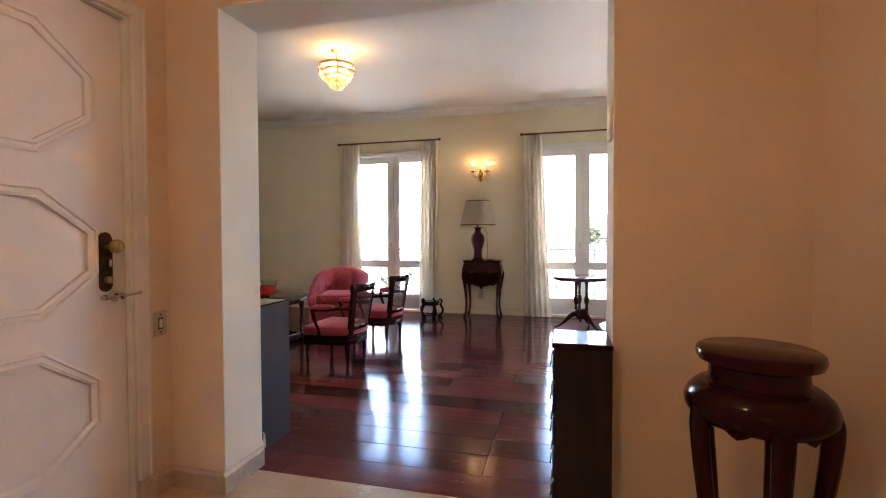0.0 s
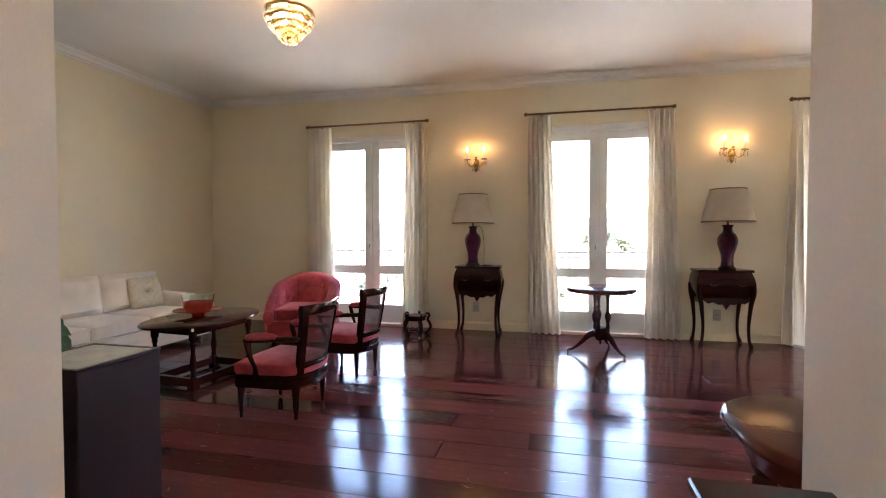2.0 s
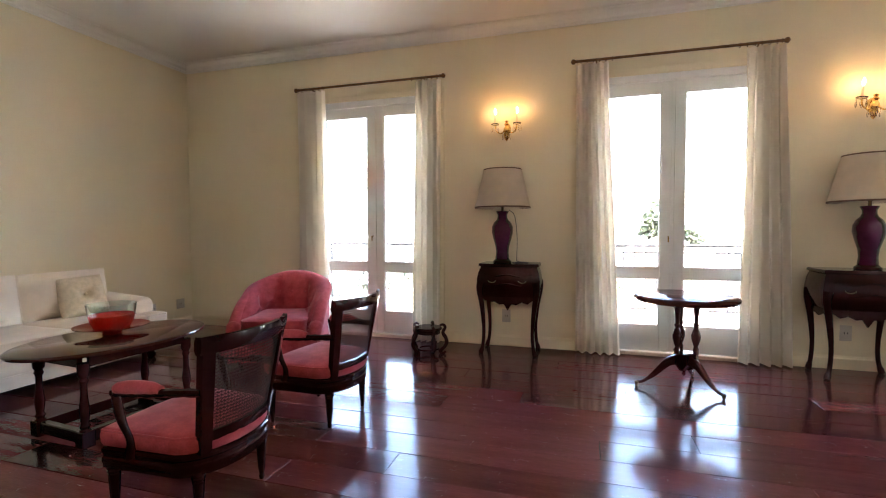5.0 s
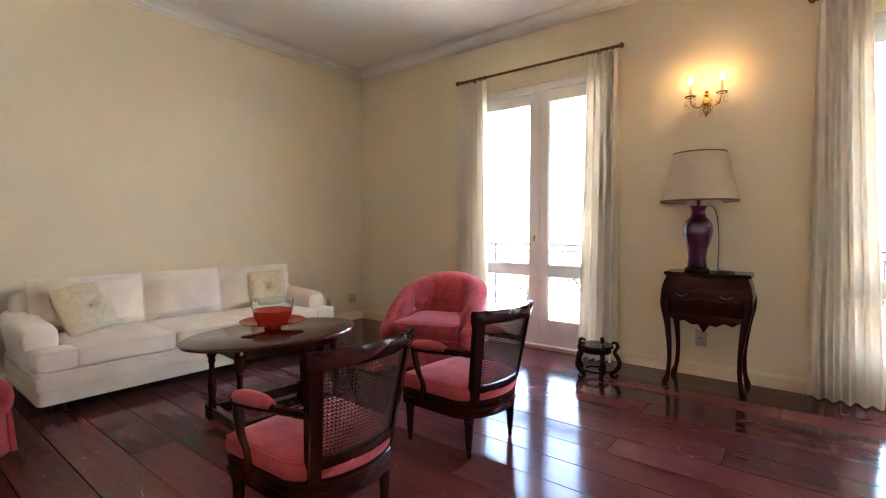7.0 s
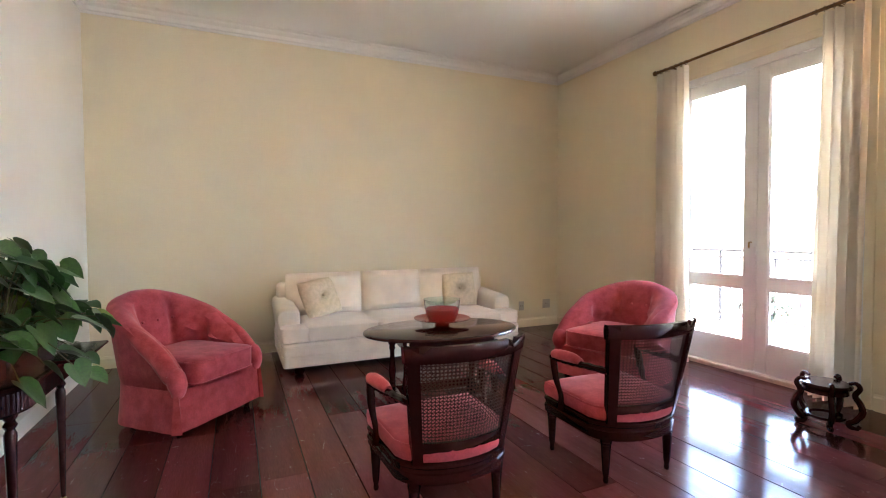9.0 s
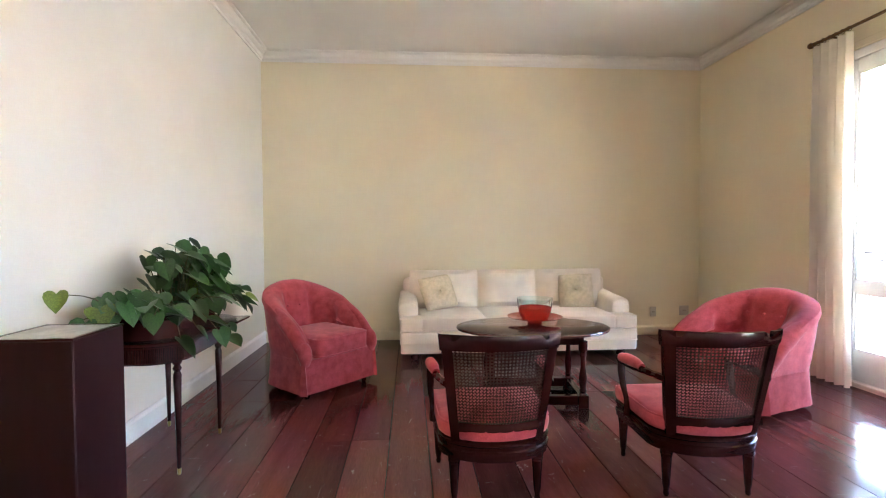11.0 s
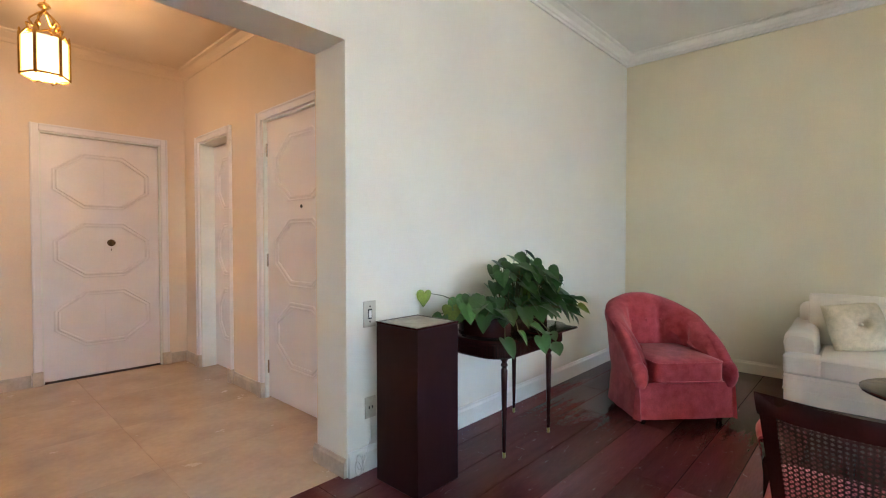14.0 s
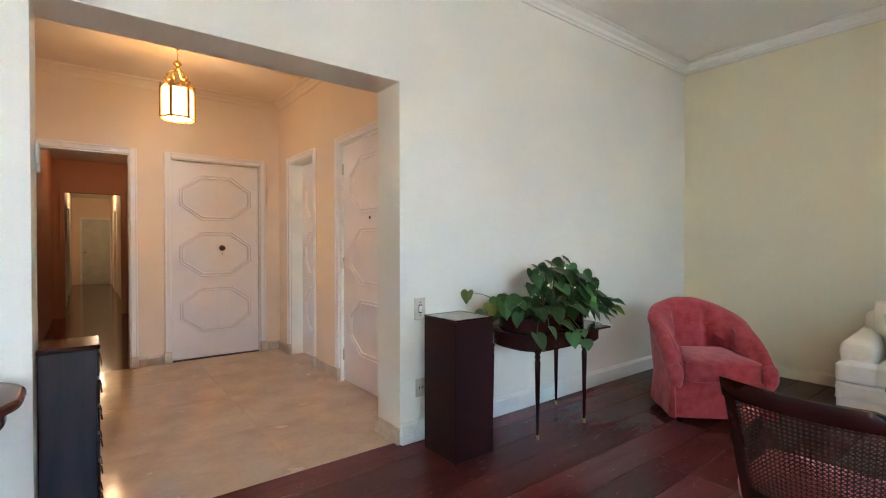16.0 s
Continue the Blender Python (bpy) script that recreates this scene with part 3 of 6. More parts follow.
far_door["kind"] = "structure"
part("frame", architrave(bmesh.new(), 0.70, 2.03, 0.06), TRIM, far_door)
part("leaf", boxed(-0.35, 0.35, -0.012, -0.001, 0.01, 2.03), material("pale_green_paint", (0.55, 0.57, 0.50), 0.5), far_door)
part("knob", lathe(bmesh.new(), [(0.02, 0), (0.03, 0.02), (0.02, 0.05), (0.002, 0.055)], segs=10), BRASS, far_door).matrix_basis = pose(-0.28, -0.012, 1.0, 90, 0, 0)
for y0 in (-12.7, -6.4):
    side = thing("door_frame", "white surround of a doorway off the corridor", "door frame", pose(CX0, y0 - 0.42, 0, 0, 0, 90))
    side["kind"] = "structure"
    part("frame", architrave(bmesh.new(), 0.84, 2.1, 0.06), TRIM, side)
for y0 in (-10.2, -12.6):
    side = thing("door_frame", "pale surround with a closed door in the inner corridor", "door frame", pose(CX1, y0, 0, 0, 0, -90))
    side["kind"] = "structure"
    part("frame", architrave(bmesh.new(), 0.76, 2.08, 0.06), TRIM, side)
    part("leaf", boxed(-0.38, 0.38, -0.010, -0.001, 0.01, 2.08), TRIM, side)
for x, y, z in ((1.255, -6.75, 2.7), (1.03, -14.0, 2.7)):
    e = thing("ceiling_spot", "small round lit spotlight sunk in the corridor ceiling", "spotlight", pose(x, y, z), "corridor spotlights")
    part("ring", lathe(bmesh.new(), [(0.035, 0.0), (0.055, 0.0), (0.055, -0.012), (0.038, -0.014), (0.035, 0.0)], segs=18, caps=False), TRIM, e)
    part("lamp", lathe(bmesh.new(), [(0.034, -0.001), (0.034, -0.006), (0.02, -0.009)], segs=14), SPOT, e, "glowing bulb face")


# ---- switches and sockets ----
def plate(name, label, category, m, w=0.075, h=0.115, rocker=True):
    e = thing(name, label, category, m)
    part("cover", boxed(-w / 2, w / 2, -0.008, -0.0005, -h / 2, h / 2, 0.003), SOCKET, e)
    if rocker:
        part("rocker", boxed(-0.009, 0.009, -0.013, -0.0085, -0.02, 0.02, 0.002), TRIM, e, "white rocker in a dark slot")
        part("slot", boxed(-0.013, 0.013, -0.0095, -0.0082, -0.027, 0.027), SOCKET_DARK, e)
        for z in (-0.041, 0.041):
            part("screw", boxed(-0.004, 0.004, -0.0098, -0.0078, z - 0.004, z + 0.004, 0.0006), SOCKET_DARK, e)
    else:
        for s in (-1, 1):
            part("pin_hole", boxed(s * 0.011 - 0.003, s * 0.011 + 0.003, -0.0095, -0.0082, -0.008, 0.008), SOCKET_DARK, e)
    return e


plate("light_switch", "beige light switch on the ivory wall above the pedestal", "switch", pose(-0.147, Y0, 0.840, 0, 0, 180), 0.085, 0.140)
plate("wall_socket", "beige wall socket low on the ivory wall", "socket", pose(-0.15, Y0, 0.335, 0, 0, 180), rocker=False)
plate("light_switch", "beige light switch on the peach wall beside the entrance door", "switch", pose(HX0, -0.345, 0.80, 0, 0, 90))
plate("wall_socket", "beige wall socket on the cream wall beside the sofa", "socket", pose(X0, 4.455, 0.270, 0, 0, 90), 0.075, 0.115, False)
plate("wall_socket", "square beige outlet plate on the cream wall near the corner", "socket", pose(X0, 4.835, 0.278, 0, 0, 90), 0.115, 0.115, False)
plate("wall_socket", "beige wall socket below the console table with the lamp", "socket", pose(0.305, Y1, 0.303, 0, 0, 0), 0.085, 0.13, False)
plate("wall_socket", "beige wall socket below the second console table", "socket", pose(3.13, Y1, 0.303, 0, 0, 0), 0.085, 0.13, False)
jack = thing("door_bell", "narrow white chime box on the jamb of the opening", "door bell", pose(OX1, -0.22, 1.63, 0, 0, -90))
part("body", boxed(-0.03, 0.03, -0.016, -0.0005, -0.065, 0.065, 0.005), TRIM, jack)


# ---- balcony doors ----
def leaf_mesh(w, z0, z1):
    st, top, mid0, mid1, bot = 0.095, 0.10, 0.715, 0.81, 0.27
    bm = bmesh.new()
    for a, c in ((0.0, st), (w - st, w)):
        box(bm, a, c, 0.0, 0.042, z0, z1, 0.004)
    for a, c in ((z0, bot), (mid0, mid1), (z1 - top, z1)):
        box(bm, st, w - st, 0.003, 0.039, a, c)
    for a, c in ((bot, mid0), (mid1, z1 - top)):
        for u0, u1, v0, v1 in ((st, st + 0.012, a, c), (w - st - 0.012, w - st, a, c), (st + 0.012, w - st - 0.012, a, a + 0.012), (st + 0.012, w - st - 0.012, c - 0.012, c)):
            box(bm, u0, u1, 0.010, 0.032, v0, v1)
    return bm


def balcony_door(name, label, x0, x1, opened):
    e = thing(name, label, "window", pose(x0, Y1, 0))
    e["kind"] = "structure"
    w = x1 - x0
    bm = bmesh.new()
    box(bm, 0.0, 0.035, 0.01, 0.12, 0.0, WZ, 0.003)
    box(bm, w - 0.035, w, 0.01, 0.12, 0.0, WZ, 0.003)
    box(bm, 0.035, w - 0.035, 0.01, 0.12, WZ - 0.065, WZ, 0.003)
    part("window_frame", bm, WINDOW_PAINT, e)
    trim = bmesh.new()
    for a, c in ((-0.055, 0.0), (w, w + 0.055)):
        box(trim, a, c, -0.014, -0.0005, 0.0, WZ + 0.055, 0.003)
    box(trim, 0.0, w, -0.014, -0.0005, WZ, WZ + 0.055, 0.003)
    part("surround", trim, CREAM, e)
    part("window_sill", boxed(0.035, w - 0.035, -0.012, 0.20, -0.02, 0.032, 0.006), MARBLE_BASE, e, "worn pinkish stone threshold")
    lw = (w - 0.07) / 2 - 0.002
    for k in (0, 1):
        leaf = part("leaf", leaf_mesh(lw, 0.036, WZ - 0.068), WINDOW_PAINT, e)
        if k == 0:
            leaf.matrix_basis = pose(0.035, 0.03, 0, 0, 0, 98 if opened else 0)
        else:
            leaf.matrix_basis = pose(w - 0.035, 0.03, 0, 0, 0, -98 if opened else 0) @ Matrix.Diagonal((-1, 1, 1, 1))
        for a, c in ((0.27, 0.715), (0.81, WZ - 0.168)):
            pane = part("pane", boxed(0.107, lw - 0.107, 0.019, 0.023, a + 0.012, c - 0.012), GLASS, leaf, "clear glass")
            pane.visible_shadow = False
        if k == 0:
            part("handle", tube(bmesh.new(), [(lw - 0.03, -0.001, 1.10), (lw - 0.03, -0.03, 1.10), (lw - 0.03, -0.032, 1.05)], 0.006, 6), BRASS, leaf, "small brass handle")
            part("cover_strip", boxed(lw - 0.012, lw + 0.016, -0.012, -0.001, 0.05, WZ - 0.07, 0.003), WINDOW_PAINT, leaf)
    return e


for i, (a, c) in enumerate(WINDOWS):
    balcony_door("window_%d" % (i + 1), "tall white glazed balcony doors, %s" % ("standing open" if i == 2 else "closed, with a low glass panel"), a, c, i == 2)


# ---- curtains and rods ----
def curtain(x0, x1, b0, b1, folds, side, seed, y=4.915):
    rnd = random.Random(seed)
    bm = bmesh.new()
    n = folds * 8
    ph = [rnd.uniform(-0.5, 0.5) for _ in range(folds + 1)]
    rings = []
    for k in range(15):
        v = k / 14
        z = 2.688 - v * (2.688 - 0.012)
        e = v ** 1.2
        xa, xb = x0 + (b0 - x0) * e, x1 + (b1 - x1) * e
        amp = 0.028 + 0.022 * min(1, v * 3)
        front, back = [], []
        for i in range(n + 1):
            u = i / n
            f = u * folds
            s = math.sin(2 * math.pi * f + ph[int(f)] * math.sin(math.pi * (f % 1)) + 0.5 * math.sin(v * 3 + seed))
            x = xa + (xb - xa) * u + 0.004 * math.sin(4 * v + f)
            yy = y + amp * s * (0.9 + 0.15 * math.sin(f * 1.7 + seed)) - 0.006 * math.sin(v * 5 + f)
            front.append((x, yy, z))
            back.append((x, yy + 0.004, z))
        rings.append(front + back[::-1])
    loft(bm, rings)
    ob = part("curtain", bm, CURTAIN, None, smooth=True)
    return tagged(ob, "full-length white pleated curtain drawn aside on a brass rod", "curtain", group="curtains of the balcony doors")


def curtain_rod(x0, x1):
    e = thing("curtain_rod", "brown bronze curtain rod with turned ends above a balcony door", "curtain rod", pose(0, 4.904, 2.713), "curtain rods")
    part("rod", tube(bmesh.new(), [(x0 + 0.06, 0, 0), (x1 - 0.06, 0, 0)], 0.012, 12), ROD, e, smooth=True)
    prof = [(0.012, 0.0), (0.018, 0.004), (0.012, 0.012), (0.012, 0.018), (0.024, 0.032), (0.022, 0.048), (0.010, 0.058), (0.002, 0.062)]
    part("finial", lathe(bmesh.new(), prof, segs=14), ROD, e, smooth=True).matrix_basis = pose(x1 - 0.06, 0, 0, 0, 90, 0)
    part("finial", lathe(bmesh.new(), prof, segs=14), ROD, e, smooth=True).matrix_basis = pose(x0 + 0.06, 0, 0, 0, -90, 0)
    ring = None
    for a0, a1 in ((x0 + 0.09, x0 + 0.36), (x1 - 0.36, x1 - 0.09)):
        part("bracket", tube(bmesh.new(), [((a0 + a1) / 2, 0.0, -0.014), ((a0 + a1) / 2, 0.06, -0.02), ((a0 + a1) / 2, 0.108, -0.02)], 0.007, 6), ROD, e)
        for i in range(6):
            if ring is None:
                ring = part("ring", tube(bmesh.new(), [(0, 0.018 * math.cos(a), 0.018 * math.sin(a)) for a in [j * math.pi / 7 for j in range(15)]], 0.0028, 5), ROD, e)
                ring.matrix_basis = pose(a0, 0, -0.004)
            else:
                again(ring, "ring", e, pose(a0 + (a1 - a0) * i / 5, 0, -0.004, 0, 0, 8 * (-1) ** i))
    return e


for x0, x1 in ((-2.05, -0.30), (0.915, 2.645), (3.78, 5.54)):
    curtain_rod(x0, x1)
curtain(-2.03, -1.68, -2.02, -1.63, 5, -1, 1)
curtain(-0.63, -0.355, -0.66, -0.37, 5, 1, 2)
curtain(0.96, 1.25, 0.98, 1.37, 5, -1, 3)
curtain(2.34, 2.63, 2.33, 2.73, 5, 1, 4)
curtain(3.80, 4.11, 3.76, 4.50, 6, -1, 5)
curtain(5.24, 5.52, 5.20, 5.58, 5, 1, 6)

# ---- French cane-backed armchairs ----
CANE = material("dark_woven_cane", (0.060, 0.024, 0.016), 0.55, spec=0.2, var=0.2, scale=20, fine=90)


def back_point(u, v, off=0.0):
    return Vector((-0.185 - 0.075 * v - 0.055 * (1 - u * u) + off, u * (0.200 + 0.052 * v), 0.285 + 0.48 * v))


def back_strip(u0, u1, v0, v1, th, nu=8, nv=6, top=None):
    """A bar that follows the hollow of the chair's back."""
    bm = bmesh.new()
    rings = []
    for j in range(nv + 1):
        ring = []
        for s in (1, -1):
            for i in (range(nu + 1) if s > 0 else range(nu, -1, -1)):
                u = u0 + (u1 - u0) * i / nu
                hi = v1 + (top(u) if top else 0)
                v = v0 + (hi - v0) * j / nv
                edge = 1 - 0.35 * (j in (0, nv))
                ring.append(back_point(u, v, s * th / 2 * edge))
        rings.append(ring)
    return loft(bm, rings)


def seat_outline(grow=0.0, n=7):
    """Bowed front, straight sides and a round back; forward is +x."""
    pts = []
    for i in range(n + 1):
        t = i / n
        pts.append((0.235 + grow + 0.02 * math.sin(math.pi * t), -0.265 - grow + (0.53 + 2 * grow) * t))
    for i in range(1, 14):
        a = math.pi * i / 14
        pts.append((-0.055 - (0.205 + grow) * math.sin(a) ** 0.8, (0.258 + grow) * math.cos(a)))
    return pts


def leg_profile(h):
    return [(0.010, 0.0), (0.013, 0.012), (0.010, 0.024), (0.016, 0.05), (0.0205, h * 0.55), (0.024, h * 0.80), (0.018, h * 0.815), (0.027, h * 0.84), (0.027, h * 0.865), (0.019, h * 0.885), (0.028, h * 0.90), (0.028, h)]


def cane_armchair(m):
    e = thing("cane_armchair", "dark wooden armchair with woven cane back and rose velvet seat", "armchair", m, "chairs before the coffee table")
    part("seat_rail", slab(bmesh.new(), seat_outline(), [(0.208, 0.012), (0.214, 0.004), (0.230, 0.004), (0.237, 0.0), (0.253, 0.0), (0.258, 0.006), (0.273, 0.006), (0.279, 0.0), (0.290, 0.0), (0.296, 0.008)]), BLACKWOOD, e, smooth=True)
    part("seat_cushion", slab(bmesh.new(), seat_outline(), [(0.297, 0.022), (0.302, 0.008), (0.316, 0.0), (0.350, -0.003), (0.370, 0.006), (0.378, 0.02), (0.388, 0.06), (0.397, 0.13), (0.400, 0.20)]), VELVET, e, "rose red velvet", smooth=True)
    piping = [(x * 1.0, y * 1.0, 0.366) for x, y in seat_outline(-0.003)]
    part("piping", tube(bmesh.new(), piping + piping[:1], 0.005, 6), VELVET, e, smooth=True)
    for x, y, h in ((0.21, 0.232, 0.225), (0.21, -0.232, 0.225), (-0.17, 0.185, 0.225), (-0.17, -0.185, 0.225)):
        part("leg", lathe(bmesh.new(), leg_profile(h), x, y, 0.0, 12), BLACKWOOD, e, smooth=True)
    top = lambda u: (0.048 if abs(u) < 0.66 else max(0.0, 0.048 - (abs(u) - 0.66) * 0.5) if abs(u) < 0.80 else (abs(u) - 0.80) * 0.26) - 0.012
    part("back_post", back_strip(-1.0, -0.82, -0.03, 1.0, 0.030, 2, 12), BLACKWOOD, e, smooth=True)
    part("back_post", back_strip(0.82, 1.0, -0.03, 1.0, 0.030, 2, 12), BLACKWOOD, e, smooth=True)
    part("crest_rail", back_strip(-1.03, 1.03, 0.865, 0.965, 0.034, 44, 4, top), BLACKWOOD, e, smooth=True)
    part("lower_back_rail", back_strip(-0.83, 0.83, 0.10, 0.20, 0.026, 12, 4), BLACKWOOD, e, smooth=True)
    # woven cane: strands both ways and across
    bm = bmesh.new()

    def strand(p0, p1, off, w=0.0020):
        pts = [back_point(p0[0] + (p1[0] - p0[0]) * i / 6, p0[1] + (p1[1] - p0[1]) * i / 6, off) for i in range(7)]
        d = (pts[-1] - pts[0]).normalized()
        side = d.cross(Vector((1, 0, 0))).normalized() * w
        a = [bm.verts.new(p + side) for p in pts]
        c = [bm.verts.new(p - side) for p in pts]
        for i in range(6):
            bm.faces.new((a[i], a[i + 1], c[i + 1], c[i]))
    nu, nv = 26, 23
    lo, hi = 0.19, 0.875
    for i in range(nu + 1):
        u = -0.83 + 1.66 * i / nu
        strand((u, lo), (u, hi), 0.002)
    for j in range(nv + 1):
        v = lo + (hi - lo) * j / nv
        strand((-0.83, v), (0.83, v), -0.001)
    for i in range(-nv, nu + 1):
        for s in (1, -1):
            i0, j0, i1, j1 = i, 0, i + nv, nv
            if i0 < 0:
                j0, i0 = -i0, 0
            if i1 > nu:
                j1, i1 = nv - (i1 - nu), nu
            if j1 > j0:
                q = lambda a, c: (s * (-0.83 + 1.66 * (a + 0.5) / nu), lo + (hi - lo) * c / nv)
                strand(q(i0 - 0.5 * (i0 > 0), j0), q(min(i1, nu - 0.5), j1), 0.0005, 0.0012)
    tagged(part("cane_panel", bm, CANE, e, "open woven cane"), kind="stuff")
    for s in (-1, 1):
        arm = curve_pts([back_point(s * 0.96, 0.55) + Vector((0.0, 0.004 * s, 0)), (-0.10, s * 0.252, 0.545), (0.0, s * 0.268, 0.538), (0.10, s * 0.278, 0.535), (0.145, s * 0.274, 0.528)], 6)
        part("arm", tube(bmesh.new(), arm, [0.018 + 0.004 * math.sin(i) ** 2 for i in range(len(arm))], 8, 0.8), BLACKWOOD, e, smooth=True)
        part("arm_post", tube(bmesh.new(), curve_pts([(0.085, s * 0.262, 0.275), (0.075, s * 0.268, 0.345), (0.105, s * 0.276, 0.42), (0.135, s * 0.276, 0.525)], 6),
                              [0.022, 0.021, 0.02, 0.018, 0.016, 0.015, 0.014, 0.013, 0.013, 0.013, 0.014, 0.015, 0.016, 0.017, 0.018, 0.018, 0.019, 0.018, 0.016], 10), BLACKWOOD, e, smooth=True)
        pad = curve_pts([(-0.075, s * 0.258, 0.554), (-0.03, s * 0.265, 0.562), (0.05, s * 0.274, 0.56), (0.11, s * 0.276, 0.552), (0.135, s * 0.275, 0.545)], 4)
        rad = [0.012 + 0.016 * math.sin(math.pi * min(1, max(0.06, i / (len(pad) - 1)))) ** 0.5 for i in range(len(pad))]
        part("arm_pad", tube(bmesh.new(), pad, rad, 10), VELVET, e, "rose red velvet pad", smooth=True)
    return e


chair = cane_armchair(pose(-0.555, 1.985, 0, 0, 0, 180))
copy_thing(chair, pose(-0.53, 2.955, 0, 0, 0, 176))


# ---- velvet tub armchairs ----
def tub_path(t):
    """Middle line of the tub's wall from one front end round the back to the other; forward is +x."""
    front, half, back, rc = 0.255, 0.29, -0.315, 0.235
    side, arc, rear = front - back - rc, math.pi * rc / 2, 2 * (half - rc)
    total = 2 * side + 2 * arc + rear
    flip = -1 if t > 0.5 else 1
    s = min(t, 1 - t) * total
    if s < side:
        p, nrm = (front - s, half), (0, 1)
    elif s < side + arc:
        a = math.pi / 2 + (s - side) / rc
        p, nrm = (back + rc + rc * math.cos(a), half - rc + rc * math.sin(a)), (math.cos(a), math.sin(a))
    else:
        p, nrm = (back, half - rc - (s - side - arc)), (-1, 0)
    return Vector((p[0], p[1] * flip, 0)), Vector((nrm[0], nrm[1] * flip, 0))


def tub_height(d):
    """Height of the tub's rim: level over the back, falling along the arms."""
    return 0.445 + 0.355 * (1 - max(0.0, (d - 0.06) / 0.94) ** 1.45) - 0.03 * max(0.0, d - 0.86) / 0.14


def tub_lean(x, z):
    """The back leans out towards its rim."""
    return (0.03 - 0.085 * (z - 0.27) / 0.53) * min(1.0, max(0.0, (0.22 - x) / 0.45))


def tub_armchair(m, label):
    e = thing("tub_armchair", label, "armchair", m, "velvet tub armchairs")
    n = 144
    shell = bmesh.new()
    rows = []
    for i in range(n + 1):
        t = i / n
        p, nrm = tub_path(t)
        d = abs(t - 0.5) * 2
        h = tub_height(d)
        ch = 0.5 + 0.5 * math.cos(2 * math.pi * t * 5)
        tuft = 0.058 * (1 - ch ** 4) * (1 if d < 0.72 else max(0, (0.9 - d) / 0.18))
        th = 0.062
        flare = 0.035
        ring = []
        for off, z in ((0.045, 0.27), (0.055, 0.36), (th + 0.004, h - 0.09), (th + flare * 0.45, h - 0.045), (th + flare * 0.2, h - 0.012), (th * 0.4, h + 0.004),
                       (-th * 0.35, h - 0.006), (-th * 0.9, h - 0.04), (-th - tuft * 0.4, h - 0.11), (-th + 0.006 - tuft, h * 0.45 + 0.21), (-th + 0.004, 0.39), (-th + 0.01, 0.27)):
            q = p + nrm * off * (1.0 if off > 0 else 1.0)
            ring.append((q.x + tub_lean(p.x, z), q.y, max(0.27, z)))
        rows.append(ring)
    loft(shell, rows)
    part("tub", shell, VELVET, e, "buttoned velvet wrap-around back and arms", smooth=True)
    outl = []
    for k in range(41):
        p, nrm = tub_path(k / 40)
        q = p + nrm * 0.048
        outl.append((q.x + tub_lean(p.x, 0.27), q.y))
    outl = [(0.305, outl[0][1])] + outl + [(0.305, outl[-1][1])] + [(0.312, outl[-1][1] * (1 - k / 6)) for k in range(1, 12)]
    rings = []
    for z, g in ((0.05, 0.020), (0.12, 0.012), (0.20, 0.006), (0.285, 0.0)):
        ring = []
        for k, (x, y) in enumerate(outl):
            d = math.hypot(x, y)
            w = 1 + g / d + 0.010 * math.sin(k * 1.3) * (0.285 - z) / 0.25
            ring.append((x * w, y * w, z))
        rings.append(ring)
    part("skirt", loft(bmesh.new(), rings), VELVET, e, "velvet skirt with kick pleats", smooth=True)
    for s in (-1, 1):
        pl = bmesh.new()
        loft(pl, [[(0.312 + 0.022 * g, s * 0.325, z), (0.322 + 0.03 * g, s * 0.338, z), (0.302, s * 0.346 + s * 0.024 * g, z), (0.280, s * 0.325, z)] for z, g in ((0.05, 1.0), (0.16, 0.6), (0.275, 0.1))])
        part("kick_pleat", pl, VELVET, e)
        ctrl = []
        for q in (0.30, 0.24, 0.18, 0.12, 0.06, 0.0):
            p, nrm = tub_path(q if s > 0 else 1 - q)
            d = abs(q - 0.5) * 2
            h = tub_height(d)
            ctrl.append((p.x + nrm.x * 0.030 + tub_lean(p.x, h), p.y + nrm.y * 0.030, h - 0.045))
        roll = curve_pts(ctrl + [(0.283, s * 0.318, 0.36), (0.300, s * 0.316, 0.30), (0.292, s * 0.314, 0.255)], 4)
        part("arm_front", tube(bmesh.new(), roll, [(0.030 + 0.024 * min(1.0, i / 12)) * (1.0 if i < len(roll) - 6 else 0.97 - 0.075 * (i - len(roll) + 6)) for i in range(len(roll))], 12), VELVET, e, "padded roll along the arm", smooth=True)
    seat = rounded(0.575, 0.475, 0.055, 6, 0.075, 0)
    part("seat_cushion", slab(bmesh.new(), seat, [(0.290, 0.02), (0.297, 0.004), (0.315, -0.004), (0.405, -0.006), (0.424, -0.003), (0.434, 0.010), (0.444, 0.07), (0.450, 0.16)]), VELVET, e, "loose velvet seat cushion", smooth=True)
    for z in (0.303, 0.424):
        ring = [(x, y, z) for x, y in rounded(0.583, 0.483, 0.055, 6, 0.075, 0)]
        part("piping", tube(bmesh.new(), ring + ring[:1], 0.0055, 6), VELVET, e, smooth=True)
    for ang in (-34, 0, 34):
        a = math.pi + radians(ang)
        b_ = bmesh.new()
        bmesh.ops.create_uvsphere(b_, u_segments=8, v_segments=6, radius=0.010)
        part("button", b_, VELVET, e).location = (-0.232, 0.20 * math.sin(a), 0.61)
    for x, q in ((0.255, 0.275), (-0.215, 0.205)):
        for y in (-q, q):
            part("foot", lathe(bmesh.new(), [(0.014, 0.0), (0.020, 0.015), (0.024, 0.07)], x, y, 0, 10), BLACKWOOD, e, "short dark wooden foot")
    return e


